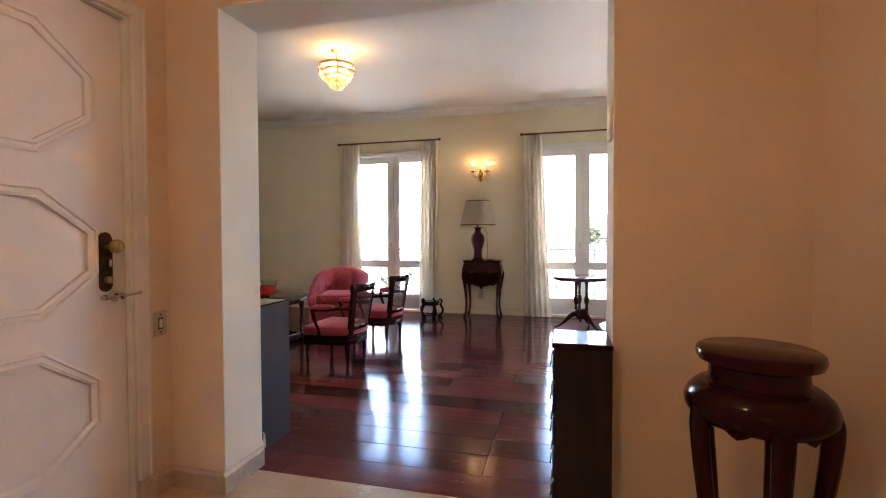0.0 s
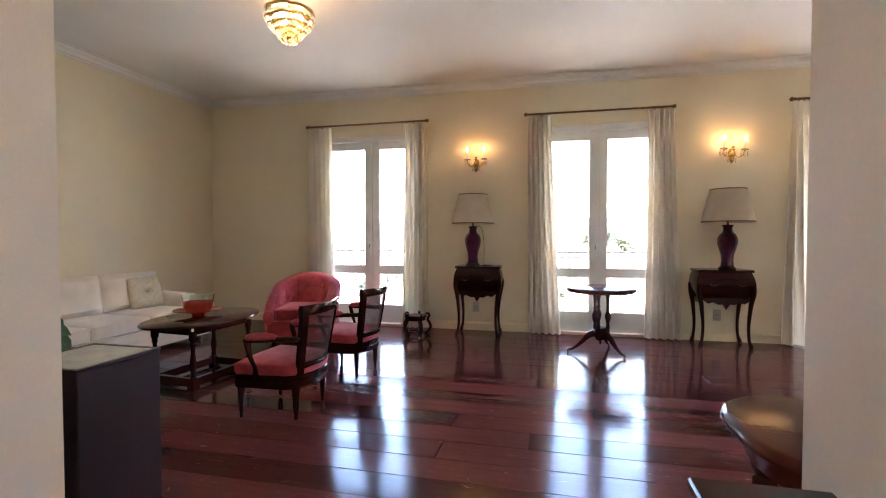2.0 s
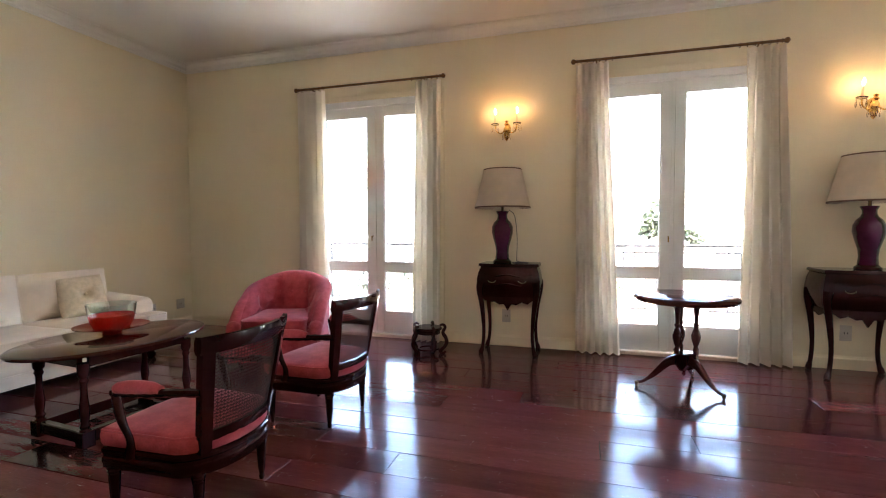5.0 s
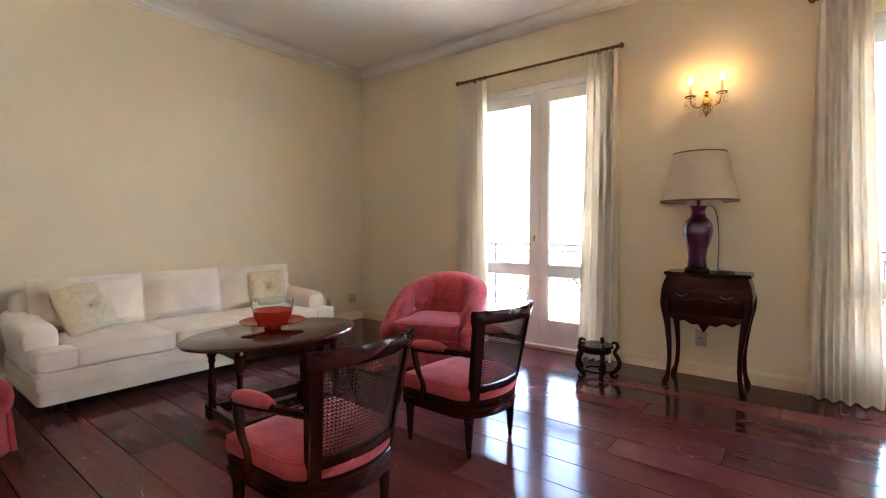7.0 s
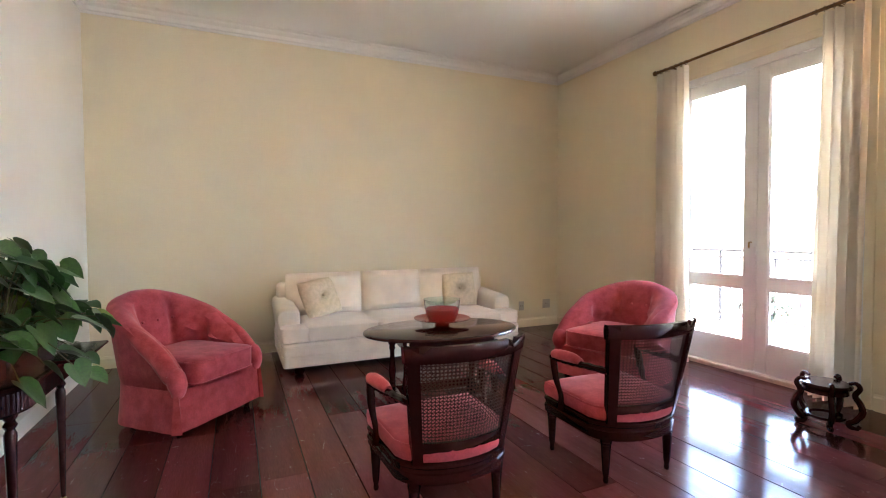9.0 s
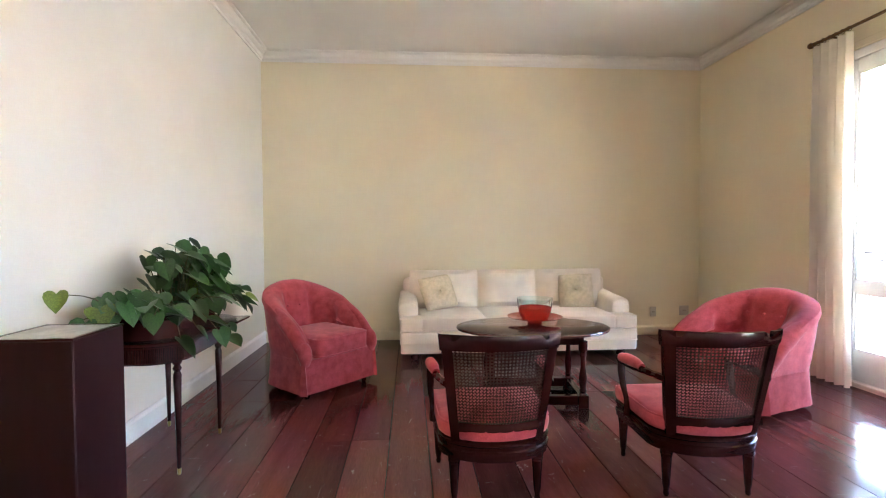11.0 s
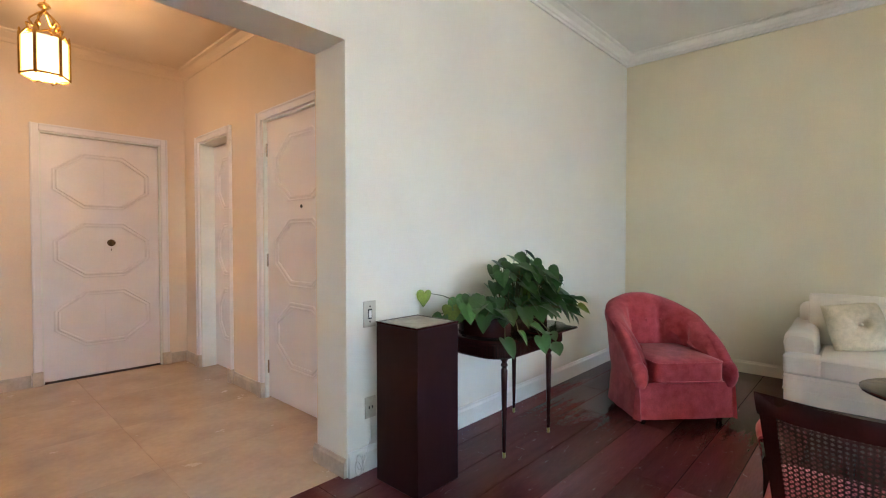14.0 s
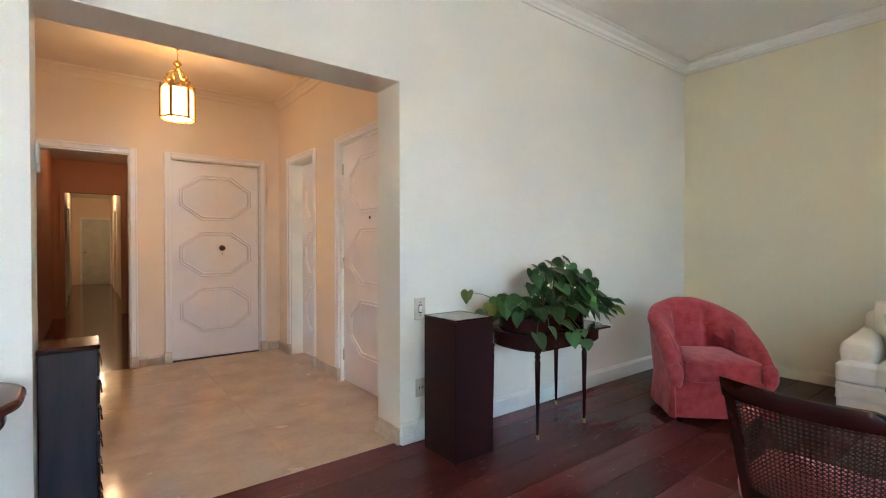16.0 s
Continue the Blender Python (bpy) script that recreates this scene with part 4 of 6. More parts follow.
tub_armchair(pose(-2.145, 0.865, 0, 0, 0, 47) @ Matrix.Diagonal((0.97, 0.98, 1.01, 1.0)), "rose red velvet tub armchair with a pleated skirt beside the planter")
tub_armchair(pose(-1.56, 3.995, 0, 0, 0, 289) @ Matrix.Diagonal((1.04, 1.09, 0.955, 1.0)), "rose red velvet tub armchair with pleated skirt beside balcony door")


# ---- sofa ----
def pillow(bm, w, h, t, nx=8, nz=8, puff=1.0, dent=0.0):
    """A puffed cushion in the yz plane, thick along x."""
    rows = []
    for s in (1, -1):
        for j in range(nz + 1):
            for i in range(nx + 1):
                u, v = -1 + 2 * i / nx, -1 + 2 * j / nz
                k = (max(0.0, 1 - u ** 4) * max(0.0, 1 - v ** 4)) ** 0.5
                k *= 1 - dent * (math.exp(-(u * u + v * v) / 0.05) + 0.25 * math.exp(-abs(abs(u) - abs(v)) / 0.12) * (1 - u * u) * (1 - v * v))
                rows.append(bm.verts.new((s * (t * 0.5 * k * puff + 0.004), u * w / 2 * (1 - 0.03 * v * v * (1 - u * u)), v * h / 2 * (1 - 0.03 * (1 - v * v)))))
    m = (nx + 1) * (nz + 1)
    for s in (0, 1):
        for j in range(nz):
            for i in range(nx):
                a = s * m + j * (nx + 1) + i
                bm.faces.new([rows[q] for q in ((a, a + 1, a + nx + 2, a + nx + 1) if s == 0 else (a + nx + 1, a + nx + 2, a + 1, a))])
    edge = [i for i in range(nx + 1)] + [j * (nx + 1) + nx for j in range(1, nz + 1)] + [nz * (nx + 1) + i for i in range(nx - 1, -1, -1)] + [j * (nx + 1) for j in range(nz - 1, 0, -1)]
    for a, c in zip(edge, edge[1:] + edge[:1]):
        bm.faces.new((rows[a], rows[c], rows[m + c], rows[m + a]))
    return bm


sofa = thing("sofa", "ivory upholstered three-seat sofa with low rolled arms against the cream wall", "sofa", pose(-3.63, 2.655, 0))
L = 2.30   # length, along y; depth along x
for z0, z1, g in ((0.075, 0.165, 0.004), (0.168, 0.245, 0.0), (0.248, 0.275, 0.002)):
    bm = slab(bmesh.new(), rounded(0.93, L - 0.02, 0.035, 4, 0.475, 0), [(z0, 0.008), (z0 + 0.008, g), (z1 - 0.008, g), (z1, 0.008)])
    part("base_band", bm, SOFA_CLOTH, sofa, smooth=True)
for z in (0.166, 0.246):
    ring = [(x, y, z) for x, y in rounded(0.932, L - 0.018, 0.035, 4, 0.475, 0)]
    part("piping", tube(bmesh.new(), ring + ring[:1], 0.005, 6), SOFA_CLOTH, sofa, smooth=True)
part("back_frame", boxed(0.03, 0.20, -L / 2 + 0.03, L / 2 - 0.03, 0.27, 0.715, 0.05, 4), SOFA_CLOTH, sofa, smooth=True)
for s in (-1, 1):
    arm = bmesh.new()
    rings = []
    for x, zt, g in ((0.06, 0.585, 0.0), (0.25, 0.570, 0.0), (0.45, 0.552, 0.004), (0.62, 0.540, 0.006), (0.690, 0.534, 0.004), (0.722, 0.520, -0.006), (0.732, 0.492, -0.026)):
        ring = []
        yc = s * (L / 2 - 0.095)
        for a in range(9):
            t = math.pi * a / 8
            c, v = math.cos(t), math.sin(t)
            ring.append((x, yc - (0.095 + g) * math.copysign(abs(c) ** 0.6, c) + s * 0.012, zt - 0.085 + (0.085 + g * 0.5) * v ** 0.6))
        ring = ring + [(x, yc + 0.075 + g, 0.272), (x, yc - 0.075 - g, 0.272)]
        rings.append(ring)
    part("arm", loft(arm, rings), SOFA_CLOTH, sofa, "padded low arm", smooth=True)
iw = L - 0.40
for k in range(3):
    yc = -iw / 2 + iw * (k + 0.5) / 3
    seat = rounded(0.68, iw / 3 - 0.012, 0.045, 4, 0.585, yc)
    cushion = slab(bmesh.new(), seat, [(0.278, 0.016), (0.285, 0.003), (0.30, 0.0), (0.372, -0.002), (0.392, 0.004), (0.402, 0.02), (0.416, 0.12), (0.42, 0.22)])
    if k != 1:
        ear = rounded(0.188, 0.23, 0.035, 4, 0.831, (k - 1) * 1.028)
        slab(cushion, ear, [(0.278, 0.016), (0.285, 0.003), (0.30, 0.0), (0.372, -0.002), (0.392, 0.004), (0.402, 0.018), (0.409, 0.05)])
        edge = [(x, y, 0.392) for x, y in rounded(0.186, 0.228, 0.035, 4, 0.831, (k - 1) * 1.028)]
        part("piping", tube(bmesh.new(), edge + edge[:1], 0.005, 6), SOFA_CLOTH, sofa, smooth=True)
    part("seat_cushion", cushion, SOFA_CLOTH, sofa, smooth=True)
    edge = [(x, y, 0.392) for x, y in rounded(0.678, iw / 3 - 0.008, 0.04, 4, 0.585, yc)]
    part("piping", tube(bmesh.new(), edge + edge[:1], 0.005, 6), SOFA_CLOTH, sofa, smooth=True)
    wide = iw / 3 + (0.10 if k != 1 else 0.0)
    bc = part("back_cushion", pillow(bmesh.new(), wide - 0.012, 0.40, 0.22), SOFA_CLOTH, sofa, smooth=True)
    bc.matrix_basis = pose(0.275, yc + (0.05 * (k - 1)), 0.605, 0, -9, 0)
    edge = [(0.0, y, z) for y, z in rounded(wide - 0.01, 0.395, 0.03, 4)]
    part("piping", tube(bmesh.new(), edge + edge[:1], 0.006, 6), SOFA_CLOTH, bc, smooth=True)
for x in (0.86, 0.10):
    for y in (-1.0, 1.0):
        part("foot", lathe(bmesh.new(), [(0.02, 0.0), (0.038, 0.012), (0.042, 0.035), (0.03, 0.055), (0.02, 0.076)], x, y, 0, 14), BLACKWOOD, sofa, "black bun foot", smooth=True)
for y, yaw, lean, rot in ((1.90, 22, -24, 8), (3.36, -14, -20, 3)):
    c = thing("cushion", "square pale yellow tufted damask cushion leaning on the sofa", "cushion", pose(-3.20, y, 0.585, 0, 0, yaw) @ pose(0, 0, 0, rot, lean, 0), "sofa cushions")
    part("cover", pillow(bmesh.new(), 0.36, 0.36, 0.16, 24, 24, dent=0.62), CUSHION_CLOTH, c, smooth=True)
    b_ = bmesh.new()
    bmesh.ops.create_uvsphere(b_, u_segments=10, v_segments=6, radius=0.014)
    part("button", b_, CUSHION_CLOTH, c).location = (0.077, 0, 0)


# ---- coffee table with bowl ----
TABLETOP = material("polished_mahogany_top", (0.070, 0.022, 0.016), 0.11, spec=0.5, var=0.10, scale=5, fine=60, stretch=(2, 0.3, 1), coat=0.3, coat_rough=0.06, mix_lo=0.2, mix_hi=0.8)
table = thing("coffee_table", "dark mahogany oval coffee table on turned legs with low stretchers", "coffee table", pose(-1.68, 2.49, 0, 0, 0, -5))
oval = [(0.365 * math.cos(a), 0.550 * math.sin(a)) for a in [2 * math.pi * i / 48 for i in range(48)]]
part("tabletop", slab(bmesh.new(), oval, [(0.498, 0.016), (0.502, 0.004), (0.512, 0.0), (0.518, 0.003), (0.521, 0.010), (0.523, 0.014)]), TABLETOP, table, "polished oval top", smooth=True)
turn = [(0.030, 0.0), (0.030, 0.09), (0.020, 0.10), (0.027, 0.115), (0.018, 0.13), (0.024, 0.17), (0.026, 0.20), (0.017, 0.28), (0.016, 0.34), (0.024, 0.36), (0.018, 0.375), (0.028, 0.39), (0.030, 0.41), (0.030, 0.455)]
for x in (-0.20, 0.20):
    for y in (-0.31, 0.31):
        part("leg", lathe(bmesh.new(), turn, x, y, 0.0, 14), MAHOGANY, table, smooth=True)
        part("leg_block", boxed(x - 0.034, x + 0.034, y - 0.034, y + 0.034, 0.0, 0.09, 0.004), MAHOGANY, table)
for x in (-0.20, 0.20):
    part("stretcher", boxed(x - 0.022, x + 0.022, -0.276, 0.276, 0.02, 0.085, 0.005), MAHOGANY, table)
    part("apron", boxed(x - 0.014, x + 0.014, -0.285, 0.285, 0.43, 0.498, 0.003), MAHOGANY, table)
for y in (-0.31, 0.31):
    part("stretcher", boxed(-0.166, 0.166, y - 0.022, y + 0.022, 0.02, 0.085, 0.005), MAHOGANY, table)
    part("apron", boxed(-0.175, 0.175, y - 0.014, y + 0.014, 0.43, 0.498, 0.003), MAHOGANY, table)
RED_GLASS = bpy.data.materials.new("red_cased_glass")
RED_GLASS.use_nodes = True
rb = RED_GLASS.node_tree.nodes["Principled BSDF"]
rb.inputs["Base Color"].default_value = (0.75, 0.06, 0.03, 1)
rb.inputs["Roughness"].default_value = 0.06
rb.inputs["Transmission Weight"].default_value = 0.65
RIM_GLASS = clear("blue_green_rim_glass", (0.85, 0.96, 0.93), 0.0)
dish = thing("glass_plate", "shallow red glass dish standing on the coffee table", "dish", pose(-1.775, 2.535, 0.523) @ Matrix.Diagonal((1.22, 1.22, 1.0, 1)))
part("plate", lathe(bmesh.new(), [(0.045, 0.0), (0.040, 0.008), (0.060, 0.018), (0.12, 0.040), (0.165, 0.048), (0.166, 0.052), (0.12, 0.046), (0.06, 0.026), (0.002, 0.020)], segs=36), RED_GLASS, dish, smooth=True)
bowl = thing("glass_bowl", "red glass bowl with clear blue-green rim in the red dish", "bowl", pose(-1.775, 2.535, 0.5455) @ Matrix.Diagonal((1.25, 1.25, 1.15, 1)))
part("bowl", lathe(bmesh.new(), [(0.050, 0.0), (0.075, 0.010), (0.092, 0.045), (0.100, 0.085), (0.095, 0.085), (0.086, 0.045), (0.068, 0.016), (0.002, 0.010)], segs=36), RED_GLASS, bowl, smooth=True)
part("rim", lathe(bmesh.new(), [(0.1005, 0.086), (0.104, 0.115), (0.107, 0.142), (0.1025, 0.142), (0.099, 0.115), (0.0955, 0.086)], segs=36, caps=False), RIM_GLASS, bowl, "clear blue-green glass rim", smooth=True)


# ---- console tables, lamps and sconces by the balcony wall ----
def console(m):
    e = thing("console_table", "small dark carved console table with swelling front and curved legs", "console table", m, "console tables below the sconces")
    w, d = 0.56, 0.36
    outl = []
    for i in range(13):
        t = -1 + 2 * i / 12
        outl.append((t * w / 2, -d + 0.02 * t * t + 0.0 - 0.015 * math.cos(t * math.pi)))
    outl += [(w / 2 + 0.005, -d * 0.5), (w / 2 - 0.01, -0.01), (-w / 2 + 0.01, -0.01), (-w / 2 - 0.005, -d * 0.5)]
    part("top", slab(bmesh.new(), outl, [(0.822, 0.012), (0.828, 0.0), (0.842, 0.0), (0.850, 0.008)]), BLACKWOOD, e, "dark polished top", smooth=True)
    body = bmesh.new()
    rings = []
    for z, k in ((0.525, 0.86), (0.56, 0.91), (0.63, 1.01), (0.70, 1.05), (0.77, 1.0), (0.822, 0.93)):
        rings.append([(x * k, -0.012 + (y + 0.012) * k, z) for x, y in outl])
    part("body", loft(body, rings), MAHOGANY, e, "swelling carved drawer front", smooth=True)
    apron = bmesh.new()
    drops = [(-0.95, 0.0), (-0.7, 0.045), (-0.5, 0.03), (-0.3, 0.055), (-0.14, 0.05), (0.0, 0.105), (0.14, 0.05), (0.3, 0.055), (0.5, 0.03), (0.7, 0.045), (0.95, 0.0)]
    for y0, y1 in ((-d * 0.965, -d * 0.92),):
        loft(apron, [[(u * w / 2 * 0.92, y, 0.545) for u, _ in drops] + [(u * w / 2 * 0.92, y, 0.528 - q * 1.05) for u, q in drops[::-1]] for y in (y0, y1)])
    part("apron", apron, MAHOGANY, e, "scalloped apron with a pointed drop")
    for sx in (-1, 1):
        side = bmesh.new()
        loft(side, [[(x, -0.02, 0.54), (x, -d * 0.9, 0.54), (x, -d * 0.7, 0.50), (x, -d * 0.5, 0.475), (x, -d * 0.25, 0.50), (x, -0.02, 0.53)] for x in (sx * w / 2 * 0.86, sx * w / 2 * 0.90)])
        part("side_apron", side, MAHOGANY, e)
        for yy in (-d * 0.93, -0.035):
            c = curve_pts([(sx * w * 0.46, yy, 0.68), (sx * w * 0.475, yy - 0.006, 0.60), (sx * w * 0.435, yy, 0.45), (sx * w * 0.405, yy, 0.25), (sx * w * 0.415, yy, 0.10), (sx * w * 0.455, yy - 0.012, 0.004)], 5)
            part("leg", tube(bmesh.new(), c, [0.037 - 0.021 * min(1, i / 15) + 0.006 * (i > 22) for i in range(len(c))], 10), MAHOGANY, e, smooth=True)
    for z in (0.66, 0.745):
        part("carved_band", tube(bmesh.new(), [(u * w / 2 * 0.80, -d * 1.03 - 0.016 * math.cos(u * math.pi) * 1.0 + 0.018 * u * u, z + 0.010 * math.cos(u * 6)) for u in [-1 + i / 8 for i in range(17)]], 0.006, 6), BLACKWOOD, e)
    for sx in (-0.5, 0.5):
        part("handle", tube(bmesh.new(), [(sx * 0.28 + 0.035 * math.cos(a), -d * 1.06 - 0.012, 0.70 - 0.02 * math.sin(a)) for a in [math.pi * i / 8 for i in range(9)]], 0.004, 6), DARK_BRASS, e, "small bronze pull")
    return e


con = console(pose(0.375, 4.995, 0))
copy_thing(con, pose(3.10, 4.995, 0, 0, 0, 1.5))


BRAID = material("brown_braid", (0.20, 0.115, 0.07), 0.8)


def vase_lamp(m):
    e = thing("table_lamp", "unlit oxblood porcelain vase lamp with linen shade on the console", "table lamp", m, "vase lamps on the consoles")
    part("base", slab(bmesh.new(), [(0.088 * math.cos(a), 0.088 * math.sin(a)) for a in [2 * math.pi * i / 24 for i in range(24)]], [(0.0, 0.006), (0.006, 0.0), (0.022, 0.004), (0.03, 0.016), (0.038, 0.02)]), BLACKWOOD, e, "dark carved wooden foot", smooth=True)
    part("vase", lathe(bmesh.new(), [(0.062, 0.038), (0.066, 0.05), (0.060, 0.10), (0.066, 0.16), (0.088, 0.235), (0.102, 0.295), (0.100, 0.345), (0.082, 0.385), (0.056, 0.41), (0.046, 0.435), (0.046, 0.462), (0.060, 0.488), (0.058, 0.492), (0.03, 0.494)], segs=32), PORCELAIN, e, "glossy oxblood porcelain", smooth=True)
    part("stem", lathe(bmesh.new(), [(0.012, 0.492), (0.012, 0.53), (0.022, 0.532), (0.022, 0.60), (0.004, 0.61), (0.004, 0.885), (0.012, 0.89), (0.010, 0.905), (0.002, 0.91)], segs=12), DARK_BRASS, e, smooth=True)
    shade = part("shade", lathe(bmesh.new(), [(0.262, 0.525), (0.178, 0.885), (0.174, 0.885), (0.258, 0.525), (0.262, 0.525)], segs=40, caps=False), SHADE, e, "off-white linen drum shade", smooth=True)
    for r, z in ((0.262, 0.528), (0.178, 0.882)):
        part("trim_band", lathe(bmesh.new(), [(r + 0.001, z - 0.006), (r + 0.003, z), (r - 0.001, z + 0.007)], segs=40, caps=False), BRAID, shade, "brown braid")
    for a in (0, 2.09, 4.19):
        part("spoke", tube(bmesh.new(), [(0, 0, 0.878), (0.176 * math.cos(a), 0.176 * math.sin(a), 0.878)], 0.002, 5), DARK_BRASS, e)
    return e


lamp = vase_lamp(pose(0.30, 4.79, 0.850))
copy_thing(lamp, pose(3.15, 4.77, 0.850) @ pose(0, 0, 0, 0, 0, 30))
cord = thing("power_cord", "thin dark lamp cord lying coiled on the console", "power cord", pose(0, 0, 0))
part("cord", tube(bmesh.new(), curve_pts([(0.40, 4.78, 0.855), (0.46, 4.74, 0.855), (0.52, 4.78, 0.855), (0.49, 4.84, 0.856), (0.42, 4.83, 0.857), (0.47, 4.77, 0.858), (0.54, 4.82, 0.856), (0.45, 4.90, 0.856), (0.41, 4.985, 0.86)], 6), 0.004, 6), SOCKET_DARK, cord, smooth=True)
part("cord", tube(bmesh.new(), curve_pts([(0.36, 4.80, 1.355), (0.40, 4.90, 1.30), (0.415, 4.97, 1.1), (0.41, 4.985, 0.86)], 6), 0.003, 6), SOCKET_DARK, cord, smooth=True)


def sconce(m):
    e = thing("wall_sconce", "gilt two-candle crystal wall sconce, lit warm, on the cream wall", "wall lamp", m, "crystal wall sconces")
    part("back_plate", slab(bmesh.new(), [(0.032 * math.cos(a), 0.055 * math.sin(a)) for a in [2 * math.pi * i / 20 for i in range(20)]], [(0.0, 0.0), (0.012, 0.0), (0.02, 0.012)]), GILT, e, smooth=True).matrix_basis = pose(0, -0.001, 0.13, 90, 0, 0)
    part("body", lathe(bmesh.new(), [(0.001, 0.0), (0.010, 0.012), (0.022, 0.035), (0.030, 0.06), (0.022, 0.085), (0.034, 0.10), (0.028, 0.125), (0.014, 0.15), (0.024, 0.165), (0.012, 0.18), (0.018, 0.195), (0.002, 0.205)], 0, -0.065, 0, 16), GILT, e, "gilt baluster", smooth=True)
    part("bracket", tube(bmesh.new(), [(0, -0.02, 0.13), (0, -0.065, 0.13)], 0.010, 8), GILT, e)
    for s in (-1, 1):
        c = curve_pts([(s * 0.02, -0.07, 0.10), (s * 0.055, -0.09, 0.075), (s * 0.095, -0.10, 0.10), (s * 0.107, -0.10, 0.155)], 6)
        arm = part("arm", tube(bmesh.new(), c, 0.0055, 8), GILT, e, smooth=True)
        part("drip_pan", lathe(bmesh.new(), [(0.006, 0.150), (0.036, 0.158), (0.040, 0.166), (0.034, 0.164), (0.008, 0.158)], s * 0.107, -0.10, 0, 18), CRYSTAL, arm, "cut crystal pan", smooth=True)
        part("candle", lathe(bmesh.new(), [(0.0095, 0.160), (0.0095, 0.255), (0.004, 0.258)], s * 0.107, -0.10, 0, 12), SHADE, arm, "ivory candle sleeve", smooth=True)
        part("bulb", lathe(bmesh.new(), [(0.004, 0.258), (0.010, 0.270), (0.0115, 0.284), (0.006, 0.305), (0.001, 0.318)], s * 0.107, -0.10, 0, 12), BULB, arm, "glowing flame bulb", smooth=True)
        for k in range(6):
            a = k * math.pi / 3
            part("crystal_drop", lathe(bmesh.new(), [(0.0008, 0.156), (0.0035, 0.146), (0.0008, 0.136), (0.006, 0.112), (0.0045, 0.096), (0.0005, 0.088)], s * 0.107 + 0.036 * math.cos(a), -0.10 + 0.036 * math.sin(a), -0.002, 6), CRYSTAL, arm)
    for k in range(5):
        a = math.pi + k * math.pi / 4
        part("crystal_drop", lathe(bmesh.new(), [(0.0008, 0.095), (0.004, 0.085), (0.001, 0.072), (0.008, 0.045), (0.005, 0.025), (0.0005, 0.015)], 0.04 * math.cos(a), -0.065 + 0.04 * math.sin(a), 0, 6), CRYSTAL, e)
    return e


sc = sconce(pose(0.312, Y1, 2.03))
copy_thing(sc, pose(3.235, Y1, 2.035, 0, 5, 0))


# ---- tripod table ----
tt = thing("tripod_table", "round mahogany tripod table with three turned columns before the balcony door", "side table", pose(1.76, 4.12, 0))
disc = [(0.350 * math.cos(a), 0.350 * math.sin(a)) for a in [2 * math.pi * i / 48 for i in range(48)]]
part("tabletop", slab(bmesh.new(), disc, [(0.640, 0.03), (0.646, 0.012), (0.655, 0.008), (0.662, 0.0), (0.672, 0.0), (0.680, 0.008), (0.686, 0.016)]), REDWOOD, tt, "round polished top", smooth=True)
part("collar", lathe(bmesh.new(), [(0.15, 0.630), (0.15, 0.641)], segs=24), MAHOGANY, tt)
for k in range(3):
    a = radians(100 + 120 * k)
    part("column", lathe(bmesh.new(), [(0.018, 0.26), (0.020, 0.30), (0.013, 0.315), (0.020, 0.335), (0.030, 0.37), (0.032, 0.40), (0.020, 0.44), (0.013, 0.455), (0.022, 0.475), (0.014, 0.49), (0.018, 0.56), (0.024, 0.60), (0.026, 0.632)], 0.075 * math.cos(a), 0.075 * math.sin(a), 0, 12), MAHOGANY, tt, smooth=True)
part("block", slab(bmesh.new(), [(0.11 * math.cos(a) * (0.82 + 0.18 * math.cos(3 * a)), 0.11 * math.sin(a) * (0.82 + 0.18 * math.cos(3 * a))) for a in [2 * math.pi * i / 36 for i in range(36)]], [(0.14, 0.05), (0.17, 0.02), (0.20, 0.01), (0.25, 0.02), (0.262, 0.012), (0.27, 0.015)]), MAHOGANY, tt, "three-sided turned block", smooth=True)
part("pendant", lathe(bmesh.new(), [(0.002, 0.09), (0.016, 0.105), (0.010, 0.12), (0.022, 0.142)], segs=12), MAHOGANY, tt, smooth=True)
for fx, fy in ((1.435, 4.075), (1.975, 3.93), (1.88, 4.44)):
    a = math.atan2(fy - 4.12, fx - 1.76)
    r = math.hypot(fx - 1.76, fy - 4.12)
    pts = curve_pts([(r * q * math.cos(a), r * q * math.sin(a), h) for q, h in ((0.12, 0.215), (0.36, 0.185), (0.64, 0.095), (0.86, 0.042), (1.0, 0.034))], 5)
    leg = part("leg", tube(bmesh.new(), pts, [0.044 - 0.031 * min(1, 1.5 * i / (len(pts) - 1)) for i in range(len(pts))], 10, 0.8), MAHOGANY, tt, smooth=True)
    part("castor", lathe(bmesh.new(), [(0.006, 0.0), (0.012, 0.006), (0.012, 0.018), (0.016, 0.022), (0.016, 0.036), (0.008, 0.042)], r * math.cos(a), r * math.sin(a), 0, 10), DARK_BRASS, leg, "small brass castor", smooth=True)

